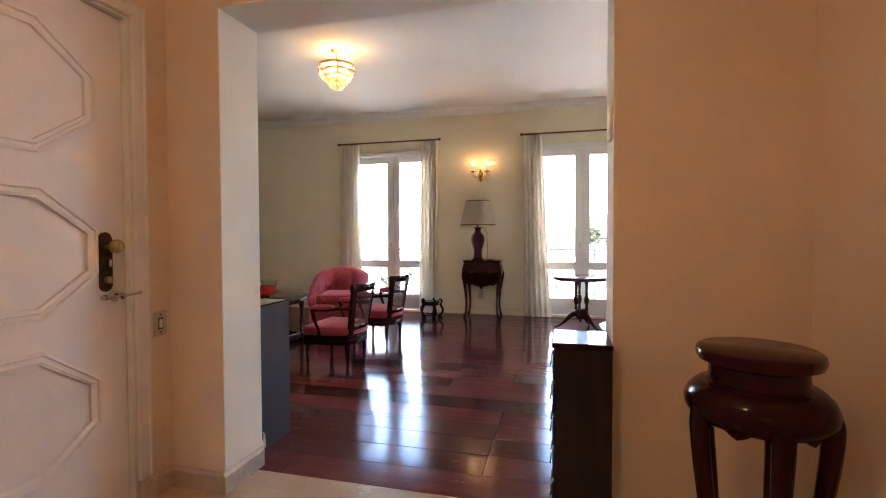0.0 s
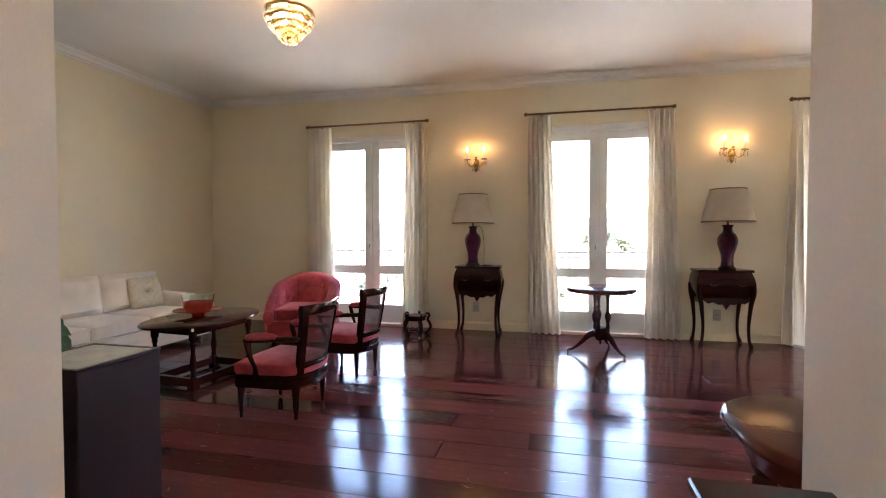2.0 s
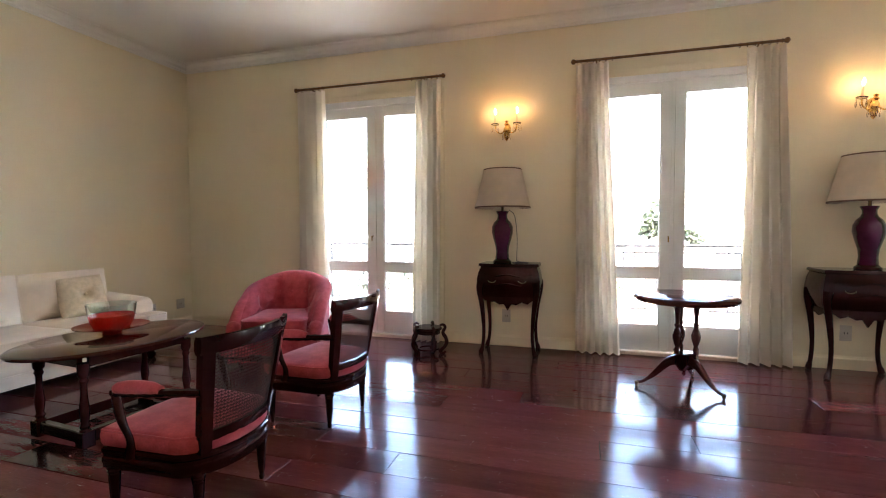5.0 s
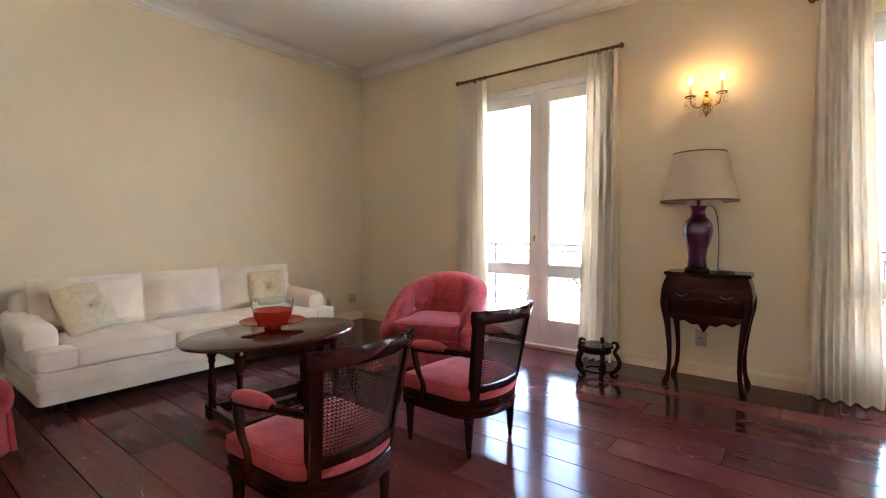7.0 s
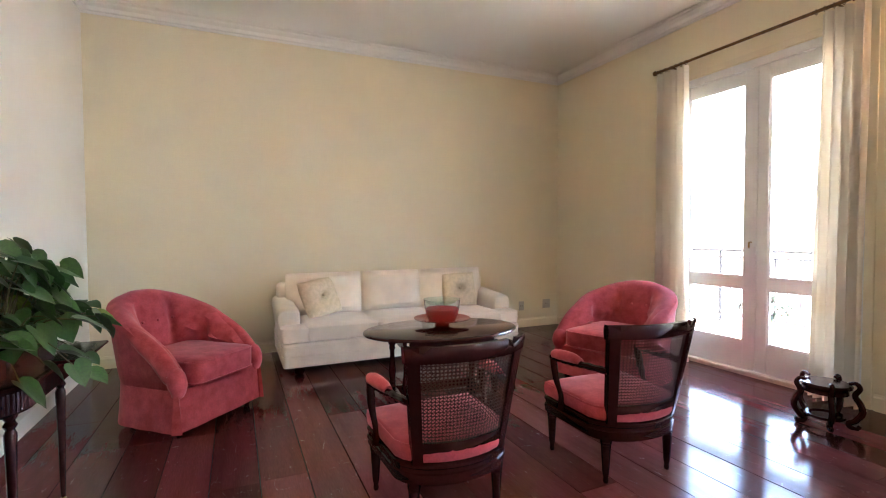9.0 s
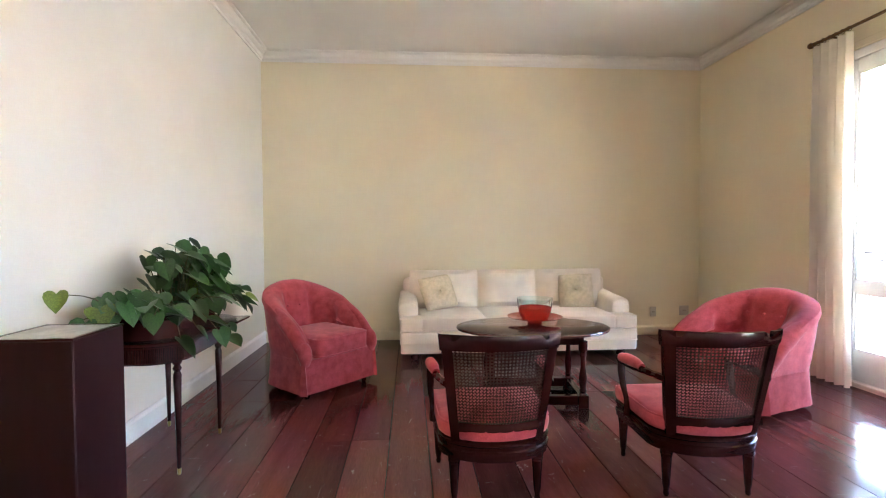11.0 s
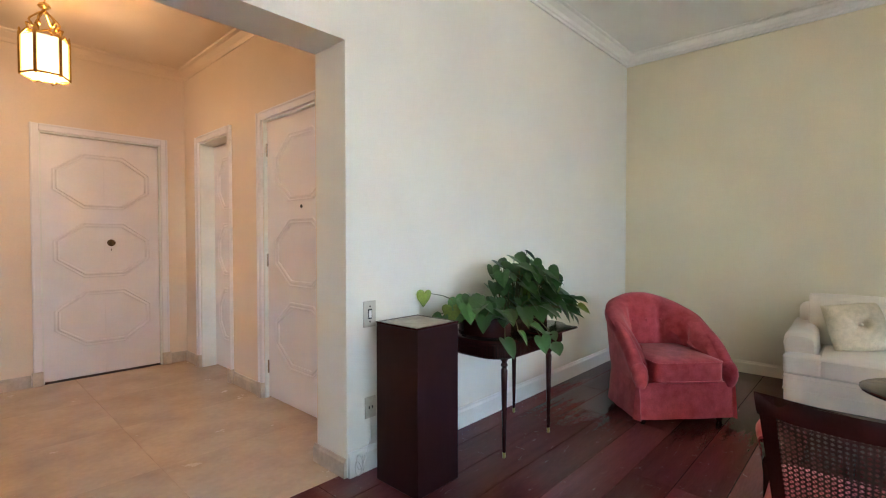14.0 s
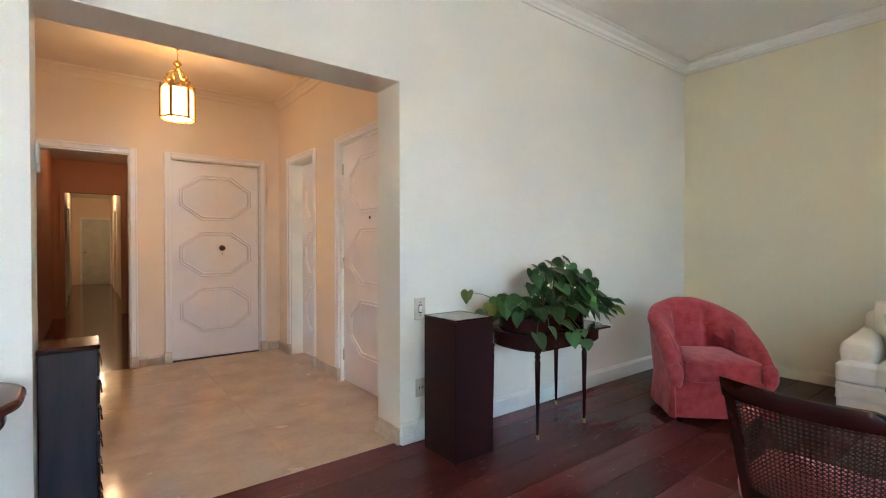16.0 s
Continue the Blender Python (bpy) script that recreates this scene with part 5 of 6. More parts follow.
# ---- low carved stand by the curtain ----
ls = thing("low_plant_stand", "low black carved wooden stand with scrolled legs beside the curtain", "plant stand", pose(-0.345, 4.48, 0) @ Matrix.Scale(0.95, 4))
part("top", slab(bmesh.new(), [(0.135 * math.cos(a), 0.135 * math.sin(a)) for a in [2 * math.pi * i / 30 for i in range(30)]], [(0.245, 0.02), (0.25, 0.0), (0.262, -0.004), (0.272, 0.006)]), BLACKWOOD, ls, smooth=True)
part("waist", lathe(bmesh.new(), [(0.10, 0.205), (0.12, 0.21), (0.118, 0.235), (0.105, 0.247)], segs=24), BLACKWOOD, ls, smooth=True)
part("ring_stretcher", lathe(bmesh.new(), [(0.085, 0.05), (0.105, 0.05), (0.105, 0.066), (0.085, 0.066), (0.085, 0.05)], segs=24, caps=False), BLACKWOOD, ls)
for k in range(5):
    a = radians(20 + 72 * k)
    pts = curve_pts([(r * math.cos(a), r * math.sin(a), z) for r, z in ((0.115, 0.285), (0.150, 0.292), (0.168, 0.262), (0.145, 0.215), (0.172, 0.165), (0.182, 0.115), (0.150, 0.06), (0.118, 0.035), (0.128, 0.012), (0.160, 0.012), (0.172, 0.032))], 4)
    part("leg", tube(bmesh.new(), pts, [0.010 + 0.009 * math.sin(math.pi * i / (len(pts) - 1)) for i in range(len(pts))], 8), BLACKWOOD, ls, "scrolled leg", smooth=True)

# ---- pedestal and planter table by the ivory wall ----
pd = thing("pedestal", "square dark lacquered pedestal with pale marble top beside the opening", "pedestal", pose(-0.247, 0.270, 0) @ Matrix.Diagonal((0.89, 0.95, 1.0, 1.0)))
bm = boxed(-0.165, 0.165, -0.16, 0.16, 0.0, 0.812, 0.004)
part("body", bm, material("dark_red_lacquer", (0.022, 0.006, 0.006), 0.42, spec=0.20, var=0.12, scale=3, fine=30, stretch=(1, 1, 0.3)), pd)
part("marble_top", boxed(-0.150, 0.150, -0.146, 0.146, 0.8125, 0.819, 0.002), STONE_TOP, pd, "pale grey marble inset")
bm = bmesh.new()
for x0, x1, y0, y1 in ((-0.166, -0.1505, -0.161, 0.161), (0.1505, 0.166, -0.161, 0.161), (-0.1505, 0.1505, -0.161, -0.1465), (-0.1505, 0.1505, 0.1465, 0.161)):
    box(bm, x0, x1, y0, y1, 0.8125, 0.820)
part("rim", bm, BLACKWOOD, pd)
wire = thing("cable", "loose coil of white cable lying against the skirting beside the pedestal", "cable", pose(0, 0, 0))
loops = [(-0.045 + 0.020 * math.sin(a * 0.5), 0.050 + 0.016 * math.cos(a) + 0.001 * a, 0.05 + 0.042 * math.sin(a) + 0.003 * a) for a in [i * 0.5 for i in range(40)]]
part("cord", tube(bmesh.new(), [(-0.15, 0.012, 0.28), (-0.14, 0.016, 0.16), (-0.10, 0.03, 0.09)] + loops, 0.003, 6), TRIM, wire, smooth=True)

PT = (-1.03, 0.30)
pt = thing("planter_table", "dark planter table with reeded apron on slender tapering legs", "planter table", pose(PT[0], PT[1], 0))
oval_t = rounded(0.80, 0.44, 0.16, 8)
part("apron", slab(bmesh.new(), oval_t, [(0.570, 0.016), (0.578, 0.008), (0.655, 0.008), (0.660, 0.0)]), BLACKWOOD, pt, smooth=True)
reed = None
ring = []
for i, (x, y) in enumerate(oval_t):
    x2, y2 = oval_t[(i + 1) % len(oval_t)]
    n = max(1, int(math.hypot(x2 - x, y2 - y) / 0.014))
    for k in range(n):
        ring.append((x + (x2 - x) * k / n, y + (y2 - y) * k / n))
for x, y in ring:
    if reed is None:
        reed = part("reed", lathe(bmesh.new(), [(0.0045, 0.580), (0.0045, 0.648)], segs=6), BLACKWOOD, pt)
        reed.location = (x * 0.985, y * 0.975, 0)
    else:
        again(reed, "reed", pt, pose(x * 0.985, y * 0.975, 0))
part("tray_top", slab(bmesh.new(), rounded(0.84, 0.48, 0.17, 8), [(0.660, 0.006), (0.664, 0.0), (0.676, 0.0), (0.682, 0.008)]), BLACKWOOD, pt, smooth=True)
gallery = [[(x, y, z) for x, y in rounded(w, d, r, 8, 0.03, -0.02)] for w, d, r, z in ((0.66, 0.36, 0.15, 0.682), (0.66, 0.36, 0.15, 0.770), (0.67, 0.37, 0.155, 0.775), (0.67, 0.37, 0.155, 0.788), (0.655, 0.355, 0.148, 0.792), (0.632, 0.332, 0.136, 0.788), (0.630, 0.330, 0.135, 0.684))]
part("trough", loft(bmesh.new(), gallery, caps=False), BLACKWOOD, pt, "dark curved planting trough", smooth=True)
part("soil", slab(bmesh.new(), rounded(0.628, 0.328, 0.134, 8, 0.03, -0.02), [(0.684, 0.0), (0.742, 0.0), (0.748, 0.02)]), SOIL, pt, "dark potting soil")
part("hinged_flap", boxed(-0.26, 0.10, 0.20, 0.335, 0.683, 0.695, 0.003), BLACKWOOD, pt, "flat hinged leaf")
for lx, ly in ((0.29, 0.165), (-0.19, 0.17), (-0.33, -0.19), (0.375, -0.17)):
    leg = part("leg", lathe(bmesh.new(), [(0.008, 0.03), (0.010, 0.06), (0.017, 0.42), (0.019, 0.50), (0.013, 0.515), (0.021, 0.53), (0.014, 0.545), (0.022, 0.56), (0.022, 0.572)], lx, ly, 0, 12), BLACKWOOD, pt, smooth=True)
    part("ferrule", lathe(bmesh.new(), [(0.006, 0.0), (0.009, 0.004), (0.0095, 0.032)], lx, ly, 0, 10), BRASS, leg, "brass foot cap", smooth=True)


def leaf_bm(fold=0.25):
    """A heart-shaped leaf lying along +x from its stalk, one unit long."""
    bm = bmesh.new()
    outline = [(0.0, 0.0), (-0.16, 0.14), (-0.17, 0.32), (-0.03, 0.47), (0.20, 0.50), (0.45, 0.42), (0.68, 0.27), (0.87, 0.11), (1.0, 0.0)]
    mid = [bm.verts.new((0.125 * i, 0, -0.10 * (i / 8) ** 2)) for i in range(9)]
    for s in (1, -1):
        edge = [bm.verts.new((x, s * y, abs(y) * fold - 0.12 * max(0, x) ** 2 + 0.02 * math.sin(9 * x + s))) if y else None for x, y in outline]
        edge[0], edge[8] = mid[0], mid[8]
        mids = [bm.verts.new((x * 0.75 + 0.125 * i * 0.25, s * y * 0.5, y * fold * 0.35 - 0.11 * max(0, x) ** 2 + 0.015)) if y else None for i, (x, y) in enumerate(outline)]
        mids[0], mids[8] = mid[0], mid[8]
        for a, c in ((mid, mids), (mids, edge)):
            for i in range(8):
                q = []
                for v in (a[i], a[i + 1], c[i + 1], c[i]):
                    if v not in q:
                        q.append(v)
                if len(q) > 2:
                    bm.faces.new(q if s > 0 else q[::-1])
    return bm


plant = thing("potted_plant", "bushy green heart-leaved plant spilling over the planter table's trough", "plant", pose(PT[0], PT[1], 0.748))
rnd = random.Random(7)
leaf_a = part("leaf", leaf_bm(0.22), LEAF, plant, smooth=True)
leaf_b = part("leaf", leaf_bm(0.45), LEAF, plant, smooth=True)
leaf_c = part("leaf", leaf_bm(0.35), LEAF_YOUNG, plant, "young yellow-green leaf", smooth=True)
stems = bmesh.new()
spots = []
for cx, cy, top, wide, count in ((0.33, 0.02, 0.18, 0.15, 30), (-0.05, 0.02, 0.36, 0.20, 66), (-0.27, 0.05, 0.27, 0.13, 30), (0.02, 0.20, 0.14, 0.26, 20), (-0.42, 0.08, 0.13, 0.07, 9)):
    for _ in range(count):
        x = cx + wide * rnd.gauss(0, 0.62)
        y = cy + rnd.uniform(-0.13, 0.15)
        z = top * (0.18 + 0.82 * rnd.random() ** 0.8) * max(0.35, 1 - ((x - cx) / (2.2 * wide)) ** 2)
        spots.append((x, y, z))
spots += [(0.58, -0.18, 0.19), (0.60, -0.19, 0.03), (0.50, -0.12, 0.05), (-0.18, 0.30, 0.05), (-0.22, 0.26, 0.08), (0.12, 0.30, -0.07), (0.05, 0.32, -0.05), (0.20, 0.29, 0.0), (0.36, 0.22, -0.06), (0.30, 0.27, -0.02), (-0.10, 0.06, 0.41), (-0.02, 0.02, 0.38), (0.02, 0.31, -0.12), (-0.13, 0.20, 0.30)]
for i, (x, y, z) in enumerate(spots):
    size = rnd.uniform(0.075, 0.130)
    root = Vector((max(-0.26, min(0.26, x * 0.5)), max(-0.12, min(0.11, y * 0.4)), 0.0))
    tip = Vector((x, y, z))
    out = Vector((x * 0.9, 0.22 + y, 0.0))
    yaw = math.degrees(math.atan2(out.y, out.x)) + rnd.uniform(-48, 48)
    tilt = rnd.uniform(8, 66)
    src = leaf_c if rnd.random() < 0.06 else (leaf_a if i % 2 else leaf_b)
    m = pose(x, y, z, 0, 0, yaw) @ pose(0, 0, 0, rnd.uniform(-25, 25), tilt, 0) @ Matrix.Scale(size, 4)
    if i < 3:
        src = (leaf_a, leaf_b, leaf_c)[i]
        src.matrix_basis = m
    else:
        again(src, "leaf", plant, m)
    midp = (root + tip) / 2 + Vector((0, 0, 0.05))
    tube(stems, curve_pts([root, midp, tip], 3), [0.0035] * 4 + [0.0022] * 3, 5)
tagged(part("stem", stems, STEM, plant, "thin brown-green stalks", smooth=True), kind="stuff")

# ---- chest of small drawers in the opening ----
ch = thing("chest_of_drawers", "narrow dark wooden chest of small drawers standing against the jamb", "chest of drawers", pose(1.605, -0.235, 0) @ Matrix.Diagonal((1.0, 1.0, 1.03, 1.0)))
DARK_GRAIN = material("dark_grained_wood", (0.017, 0.006, 0.007), 0.36, spec=0.36, var=0.30, scale=6, fine=60, stretch=(3, 3, 0.3))
part("carcass", boxed(-0.094, 0.108, -0.125, 0.125, 0.0, 0.765, 0.003), DARK_GRAIN, ch)
part("top", boxed(-0.106, 0.110, -0.130, 0.130, 0.7655, 0.785, 0.004), BLACKWOOD, ch, "polished top")
for k in range(6):
    z0 = 0.045 + k * 0.12
    dr = part("drawer", boxed(-0.104, -0.0945, -0.115, 0.115, z0, z0 + 0.105, 0.003), DARK_GRAIN, ch)
    for y in (-0.06, 0.06):
        part("handle", tube(bmesh.new(), [(-0.105, y - 0.022, z0 + 0.062), (-0.109, y - 0.022, z0 + 0.058), (-0.112, y - 0.018, z0 + 0.040), (-0.112, y + 0.018, z0 + 0.040), (-0.109, y + 0.022, z0 + 0.058), (-0.105, y + 0.022, z0 + 0.062)], 0.003, 6), DARK_BRASS, dr, "small bronze drop handle")

# ---- side table beyond the opening ----
st = thing("side_table", "red-brown polished side table with rounded ends on turned legs", "side table", pose(2.35, 0.33, 0))
out = rounded(1.27, 0.54, 0.22, 10)
part("tabletop", slab(bmesh.new(), out, [(0.716, 0.014), (0.720, 0.004), (0.728, 0.0), (0.738, 0.0), (0.744, 0.004), (0.748, 0.012), (0.750, 0.020)]), REDWOOD, st, "polished top with a moulded edge", smooth=True)
part("apron", slab(bmesh.new(), rounded(1.17, 0.44, 0.19, 10), [(0.645, 0.012), (0.652, 0.0), (0.712, 0.0), (0.716, -0.01)]), REDWOOD, st, smooth=True)
for x in (-0.50, 0.50):
    for y in (-0.15, 0.15):
        part("leg", lathe(bmesh.new(), [(0.016, 0.0), (0.024, 0.015), (0.018, 0.05), (0.030, 0.12), (0.022, 0.20), (0.034, 0.235), (0.034, 0.255), (0.022, 0.275), (0.027, 0.42), (0.030, 0.54), (0.022, 0.555), (0.036, 0.58), (0.036, 0.60), (0.028, 0.648)], x, y, 0, 14), REDWOOD, st, "turned leg", smooth=True)

# ---- Chinese stand in the hall ----
hs = thing("plant_stand", "tall dark lacquered round stand with bulging shoulders and five curved legs", "plant stand", pose(2.045, -0.71, 0) @ Matrix.Diagonal((0.96, 0.96, 1.022, 1.0)))
LACQ = material("dark_red_glossy_lacquer", (0.040, 0.005, 0.008), 0.16, spec=0.24, var=0.2, scale=5, fine=30)
part("top", lathe(bmesh.new(), [(0.135, 0.845), (0.150, 0.848), (0.155, 0.862), (0.152, 0.876), (0.142, 0.882), (0.002, 0.882)], segs=40), LACQ, hs, "round flat top", smooth=True)
part("neck", lathe(bmesh.new(), [(0.135, 0.788), (0.122, 0.795), (0.120, 0.835), (0.134, 0.846)], segs=36), LACQ, hs, "recessed pierced neck", smooth=True)
part("shoulder", lathe(bmesh.new(), [(0.150, 0.690), (0.168, 0.700), (0.182, 0.720), (0.184, 0.738), (0.174, 0.764), (0.152, 0.784), (0.134, 0.790)], segs=40), LACQ, hs, "bulging carved shoulder", smooth=True)
for k in range(5):
    a = radians(198 + 72 * k)
    ca, sa = math.cos(a), math.sin(a)
    pts = curve_pts([(r * ca, r * sa, z) for r, z in ((0.140, 0.745), (0.158, 0.725), (0.166, 0.69), (0.160, 0.60), (0.142, 0.45), (0.130, 0.28), (0.135, 0.12), (0.160, 0.035), (0.178, 0.022))], 4)
    part("leg", tube(bmesh.new(), pts, [0.022 + 0.007 * math.cos(math.pi * i / (len(pts) - 1)) for i in range(len(pts))], 10), LACQ, hs, smooth=True)
    b2 = a + radians(36)
    ap = bmesh.new()
    rows_ = []
    for r in (0.140, 0.150):
        row = []
        for i in range(9):
            t = -1 + i / 4
            ang = b2 + t * radians(28)
            row.append((r * math.cos(ang), r * math.sin(ang), 0.712))
        for i in range(8, -1, -1):
            t = -1 + i / 4
            ang = b2 + t * radians(28)
            row.append((r * math.cos(ang), r * math.sin(ang), 0.688 - 0.014 * math.cos(t * 4.5) * (1 - 0.4 * abs(t)) - 0.006 * t * t))
        rows_.append(row)
    part("apron", loft(ap, rows_), LACQ, hs, "scalloped apron")
part("ring_stretcher", lathe(bmesh.new(), [(0.120, 0.10), (0.148, 0.10), (0.148, 0.125), (0.120, 0.125), (0.120, 0.10)], segs=30, caps=False), LACQ, hs)

# ---- chandelier ----
cl = thing("crystal_ceiling_lamp", "small gilt ceiling lamp with tiers of crystal drops, lit warm", "ceiling lamp", pose(-0.80, 2.45, ZC))
part("canopy", lathe(bmesh.new(), [(0.065, 0.0), (0.065, -0.008), (0.045, -0.022), (0.014, -0.032), (0.009, -0.04)], segs=24), GILT, cl, smooth=True)
part("stem", lathe(bmesh.new(), [(0.007, -0.03), (0.007, -0.20), (0.016, -0.205), (0.016, -0.225)], segs=10), GILT, cl, smooth=True)
for k, (r, z) in enumerate(((0.190, -0.180), (0.165, -0.232), (0.128, -0.275), (0.092, -0.318), (0.058, -0.355))):
    rg = part("ring", lathe(bmesh.new(), [(r - 0.006, z + 0.012), (r + 0.004, z + 0.014), (r + 0.006, z), (r + 0.002, z - 0.012), (r - 0.008, z - 0.01), (r - 0.006, z + 0.012)], segs=36, caps=False), GILT, cl, "pierced gilt ring", smooth=True)
    n = int(2 * math.pi * r / 0.024)
    bead = None
    for i in range(n):
        a = 2 * math.pi * i / n
        if bead is None:
            bead = part("crystal_drop", lathe(bmesh.new(), [(0.001, 0.0), (0.0085, -0.010), (0.0105, -0.03), (0.007, -0.046), (0.001, -0.054)], segs=6), CRYSTAL, rg)
            bead.location = (r, 0, z - 0.010)
        else:
            again(bead, "crystal_drop", rg, pose(r * math.cos(a), r * math.sin(a), z - 0.010, 0, 0, math.degrees(a)))
for a in (0.3, 2.4, 4.5):
    part("bulb", lathe(bmesh.new(), [(0.006, -0.236), (0.018, -0.222), (0.022, -0.206), (0.014, -0.186), (0.001, -0.178)], 0.085 * math.cos(a), 0.085 * math.sin(a), 0, 12), BULB, cl, "glowing bulb", smooth=True)
    part("arm", tube(bmesh.new(), [(0, 0, -0.222), (0.085 * math.cos(a), 0.085 * math.sin(a), -0.238)], 0.004, 6), GILT, cl)
for i in range(12):
    a = 2 * math.pi * i / 12
    part("boss", lathe(bmesh.new(), [(0.011, 0.0), (0.008, 0.004), (0.002, 0.005)], segs=10), GILT, cl).matrix_basis = pose(0.196 * math.cos(a), 0.196 * math.sin(a), -0.178, 0, 0, math.degrees(a)) @ pose(0, 0, 0, 0, 90, 0)
part("end_drop", lathe(bmesh.new(), [(0.004, -0.36), (0.026, -0.375), (0.028, -0.395), (0.012, -0.418), (0.001, -0.424)], segs=12), CRYSTAL, cl, smooth=True)

# ---- hall lantern ----
LX, LY = 0.93, -2.0
ln = thing("hall_lantern", "six-sided brass lantern with glowing frosted panes on a chain", "pendant lamp", pose(LX, LY, HZ - 0.04))
part("canopy", lathe(bmesh.new(), [(0.05, 0.04), (0.048, 0.03), (0.02, 0.0), (0.006, -0.02)], segs=20), GILT, ln, smooth=True)
part("chain", tube(bmesh.new(), [(0.004 * math.sin(i * 2.2), 0.004 * math.cos(i * 2.2), 0.02 - i * 0.014) for i in range(10)], 0.004, 6), GILT, ln)
part("crown", lathe(bmesh.new(), [(0.004, -0.10), (0.028, -0.115), (0.035, -0.13), (0.022, -0.145), (0.010, -0.155), (0.020, -0.17), (0.012, -0.18)], segs=18), GILT, ln, smooth=True)
hexa = [(math.cos(math.pi * k / 3), math.sin(math.pi * k / 3)) for k in range(6)]
RB, ZT, ZB = 0.125, -0.345, -0.585
for k in range(6):
    cx, cy = hexa[k]
    nx_, ny_ = hexa[(k + 1) % 6]
    part("scroll_arm", tube(bmesh.new(), curve_pts([(0.012 * cx, 0.012 * cy, -0.165), (0.05 * cx, 0.05 * cy, -0.20), (0.078 * cx, 0.078 * cy, -0.235), (0.058 * cx, 0.058 * cy, -0.27), (0.092 * cx, 0.092 * cy, -0.262), (0.080 * cx, 0.080 * cy, -0.31), (RB * cx * 0.9, RB * cy * 0.9, ZT + 0.015)], 5), 0.0062, 6), GILT, ln, smooth=True)
    part("finial", lathe(bmesh.new(), [(0.010, ZT + 0.012), (0.006, ZT + 0.022), (0.008, ZT + 0.032), (0.001, ZT + 0.048)], RB * cx, RB * cy, 0, 8), GILT, ln, smooth=True)
    part("corner_post", tube(bmesh.new(), [(RB * cx, RB * cy, ZT + 0.012), (RB * cx, RB * cy, ZB - 0.012)], 0.010, 8), GILT, ln, smooth=True)
    for z in (ZT, ZB):
        mid = ((cx + nx_) / 2 * RB, (cy + ny_) / 2 * RB, z + (0.030 if z == ZT else -0.0))
        part("frame_bar", tube(bmesh.new(), [(RB * cx, RB * cy, z), mid, (RB * nx_, RB * ny_, z)], 0.008, 6), GILT, ln)
    pane = bmesh.new()
    f = 0.965
    loft(pane, [[(RB * cx * q, RB * cy * q, ZT), (RB * nx_ * q, RB * ny_ * q, ZT), (RB * nx_ * q, RB * ny_ * q, ZB), (RB * cx * q, RB * cy * q, ZB)] for q in (f, f - 0.02)])
    pn = part("pane", pane, FROST, ln, "glowing frosted glass")
    pn.visible_shadow = False
    part("drop_scroll", tube(bmesh.new(), curve_pts([(RB * cx, RB * cy, ZB - 0.004), (0.09 * cx, 0.09 * cy, ZB - 0.028), (0.05 * cx, 0.05 * cy, ZB - 0.018), (0.02 * cx, 0.02 * cy, ZB - 0.034), (0, 0, ZB - 0.036)], 4), 0.0035, 6), GILT, ln, smooth=True)


# ---- balcony and distance ----
TERRACE = material("pale_terrace_tile", (0.55, 0.52, 0.47), 0.6, var=0.06, scale=3, fine=50)
WHITE_POT = material("white_planter", (0.78, 0.77, 0.74), 0.6, var=0.05, scale=5, fine=60)
CLAY = material("terracotta", (0.32, 0.13, 0.07), 0.8, var=0.12, scale=8, fine=60)
FACADE = material("white_facade", (0.74, 0.73, 0.70), 0.8, var=0.04, scale=0.4, fine=8)
tagged(part("balcony_floor", boxed(X0 - 1, X1 + 1, Y1 + WT, 7.35, -0.25, -0.012), TERRACE), "pale tiled balcony floor outside the glazed doors", "balcony", kind="structure")
rail = thing("balcony_railing", "black wrought-iron balcony railing with scrolls between its bars", "railing", pose(0, 7.15, 0))
for z, r in ((0.95, 0.022), (0.86, 0.013), (0.10, 0.014)):
    part("rail", tube(bmesh.new(), [(X0 - 1, 0, z), (X1 + 1, 0, z)], r, 8), IRON, rail)
bar = scroll = None
for i in range(86):
    x = X0 - 0.95 + i * 0.14
    if i % 12 == 0:
        part("post", boxed(x - 0.015, x + 0.015, -0.015, 0.015, -0.012, 0.95), IRON, rail)
    elif bar is None:
        bar = part("bar", tube(bmesh.new(), [(0, 0, 0.10), (0, 0, 0.86)], 0.0095, 6), IRON, rail)
        bar.location = (x, 0, 0)
    else:
        again(bar, "bar", rail, pose(x, 0, 0))
    if i % 4 == 1:
        if scroll is None:
            scroll = part("scroll", tube(bmesh.new(), [((0.012 + 0.0045 * a) * math.cos(a), 0, (0.012 + 0.0045 * a) * math.sin(a)) for a in [k * 0.5 for k in range(26)]], 0.0085, 5), IRON, rail)
            scroll.location = (x + 0.07, 0, 0.62)
        else:
            again(scroll, "scroll", rail, pose(x + 0.07, 0, 0.62))


def shrub(bm, cx, cy, cz, r, n, rnd, size=0.05, flat=1.0):
    """Loose clump of small leaves, thinner to the outside."""
    for _ in range(n):
        d = Vector((rnd.gauss(0, 1), rnd.gauss(0, 1), rnd.gauss(0, 1))).normalized() * r * rnd.random() ** 0.4
        c = Vector((cx, cy, cz)) + Vector((d.x, d.y, d.z * flat))
        a = Vector((rnd.gauss(0, 1), rnd.gauss(0, 1), rnd.gauss(0, 1))).normalized()
        b_ = a.orthogonal().normalized() * size * 0.35
        a = a * size * rnd.uniform(0.7, 1.3)
        v = [bm.verts.new(c + q) for q in (-a, b_ * 1.0, a, -b_)]
        bm.faces.new(v)


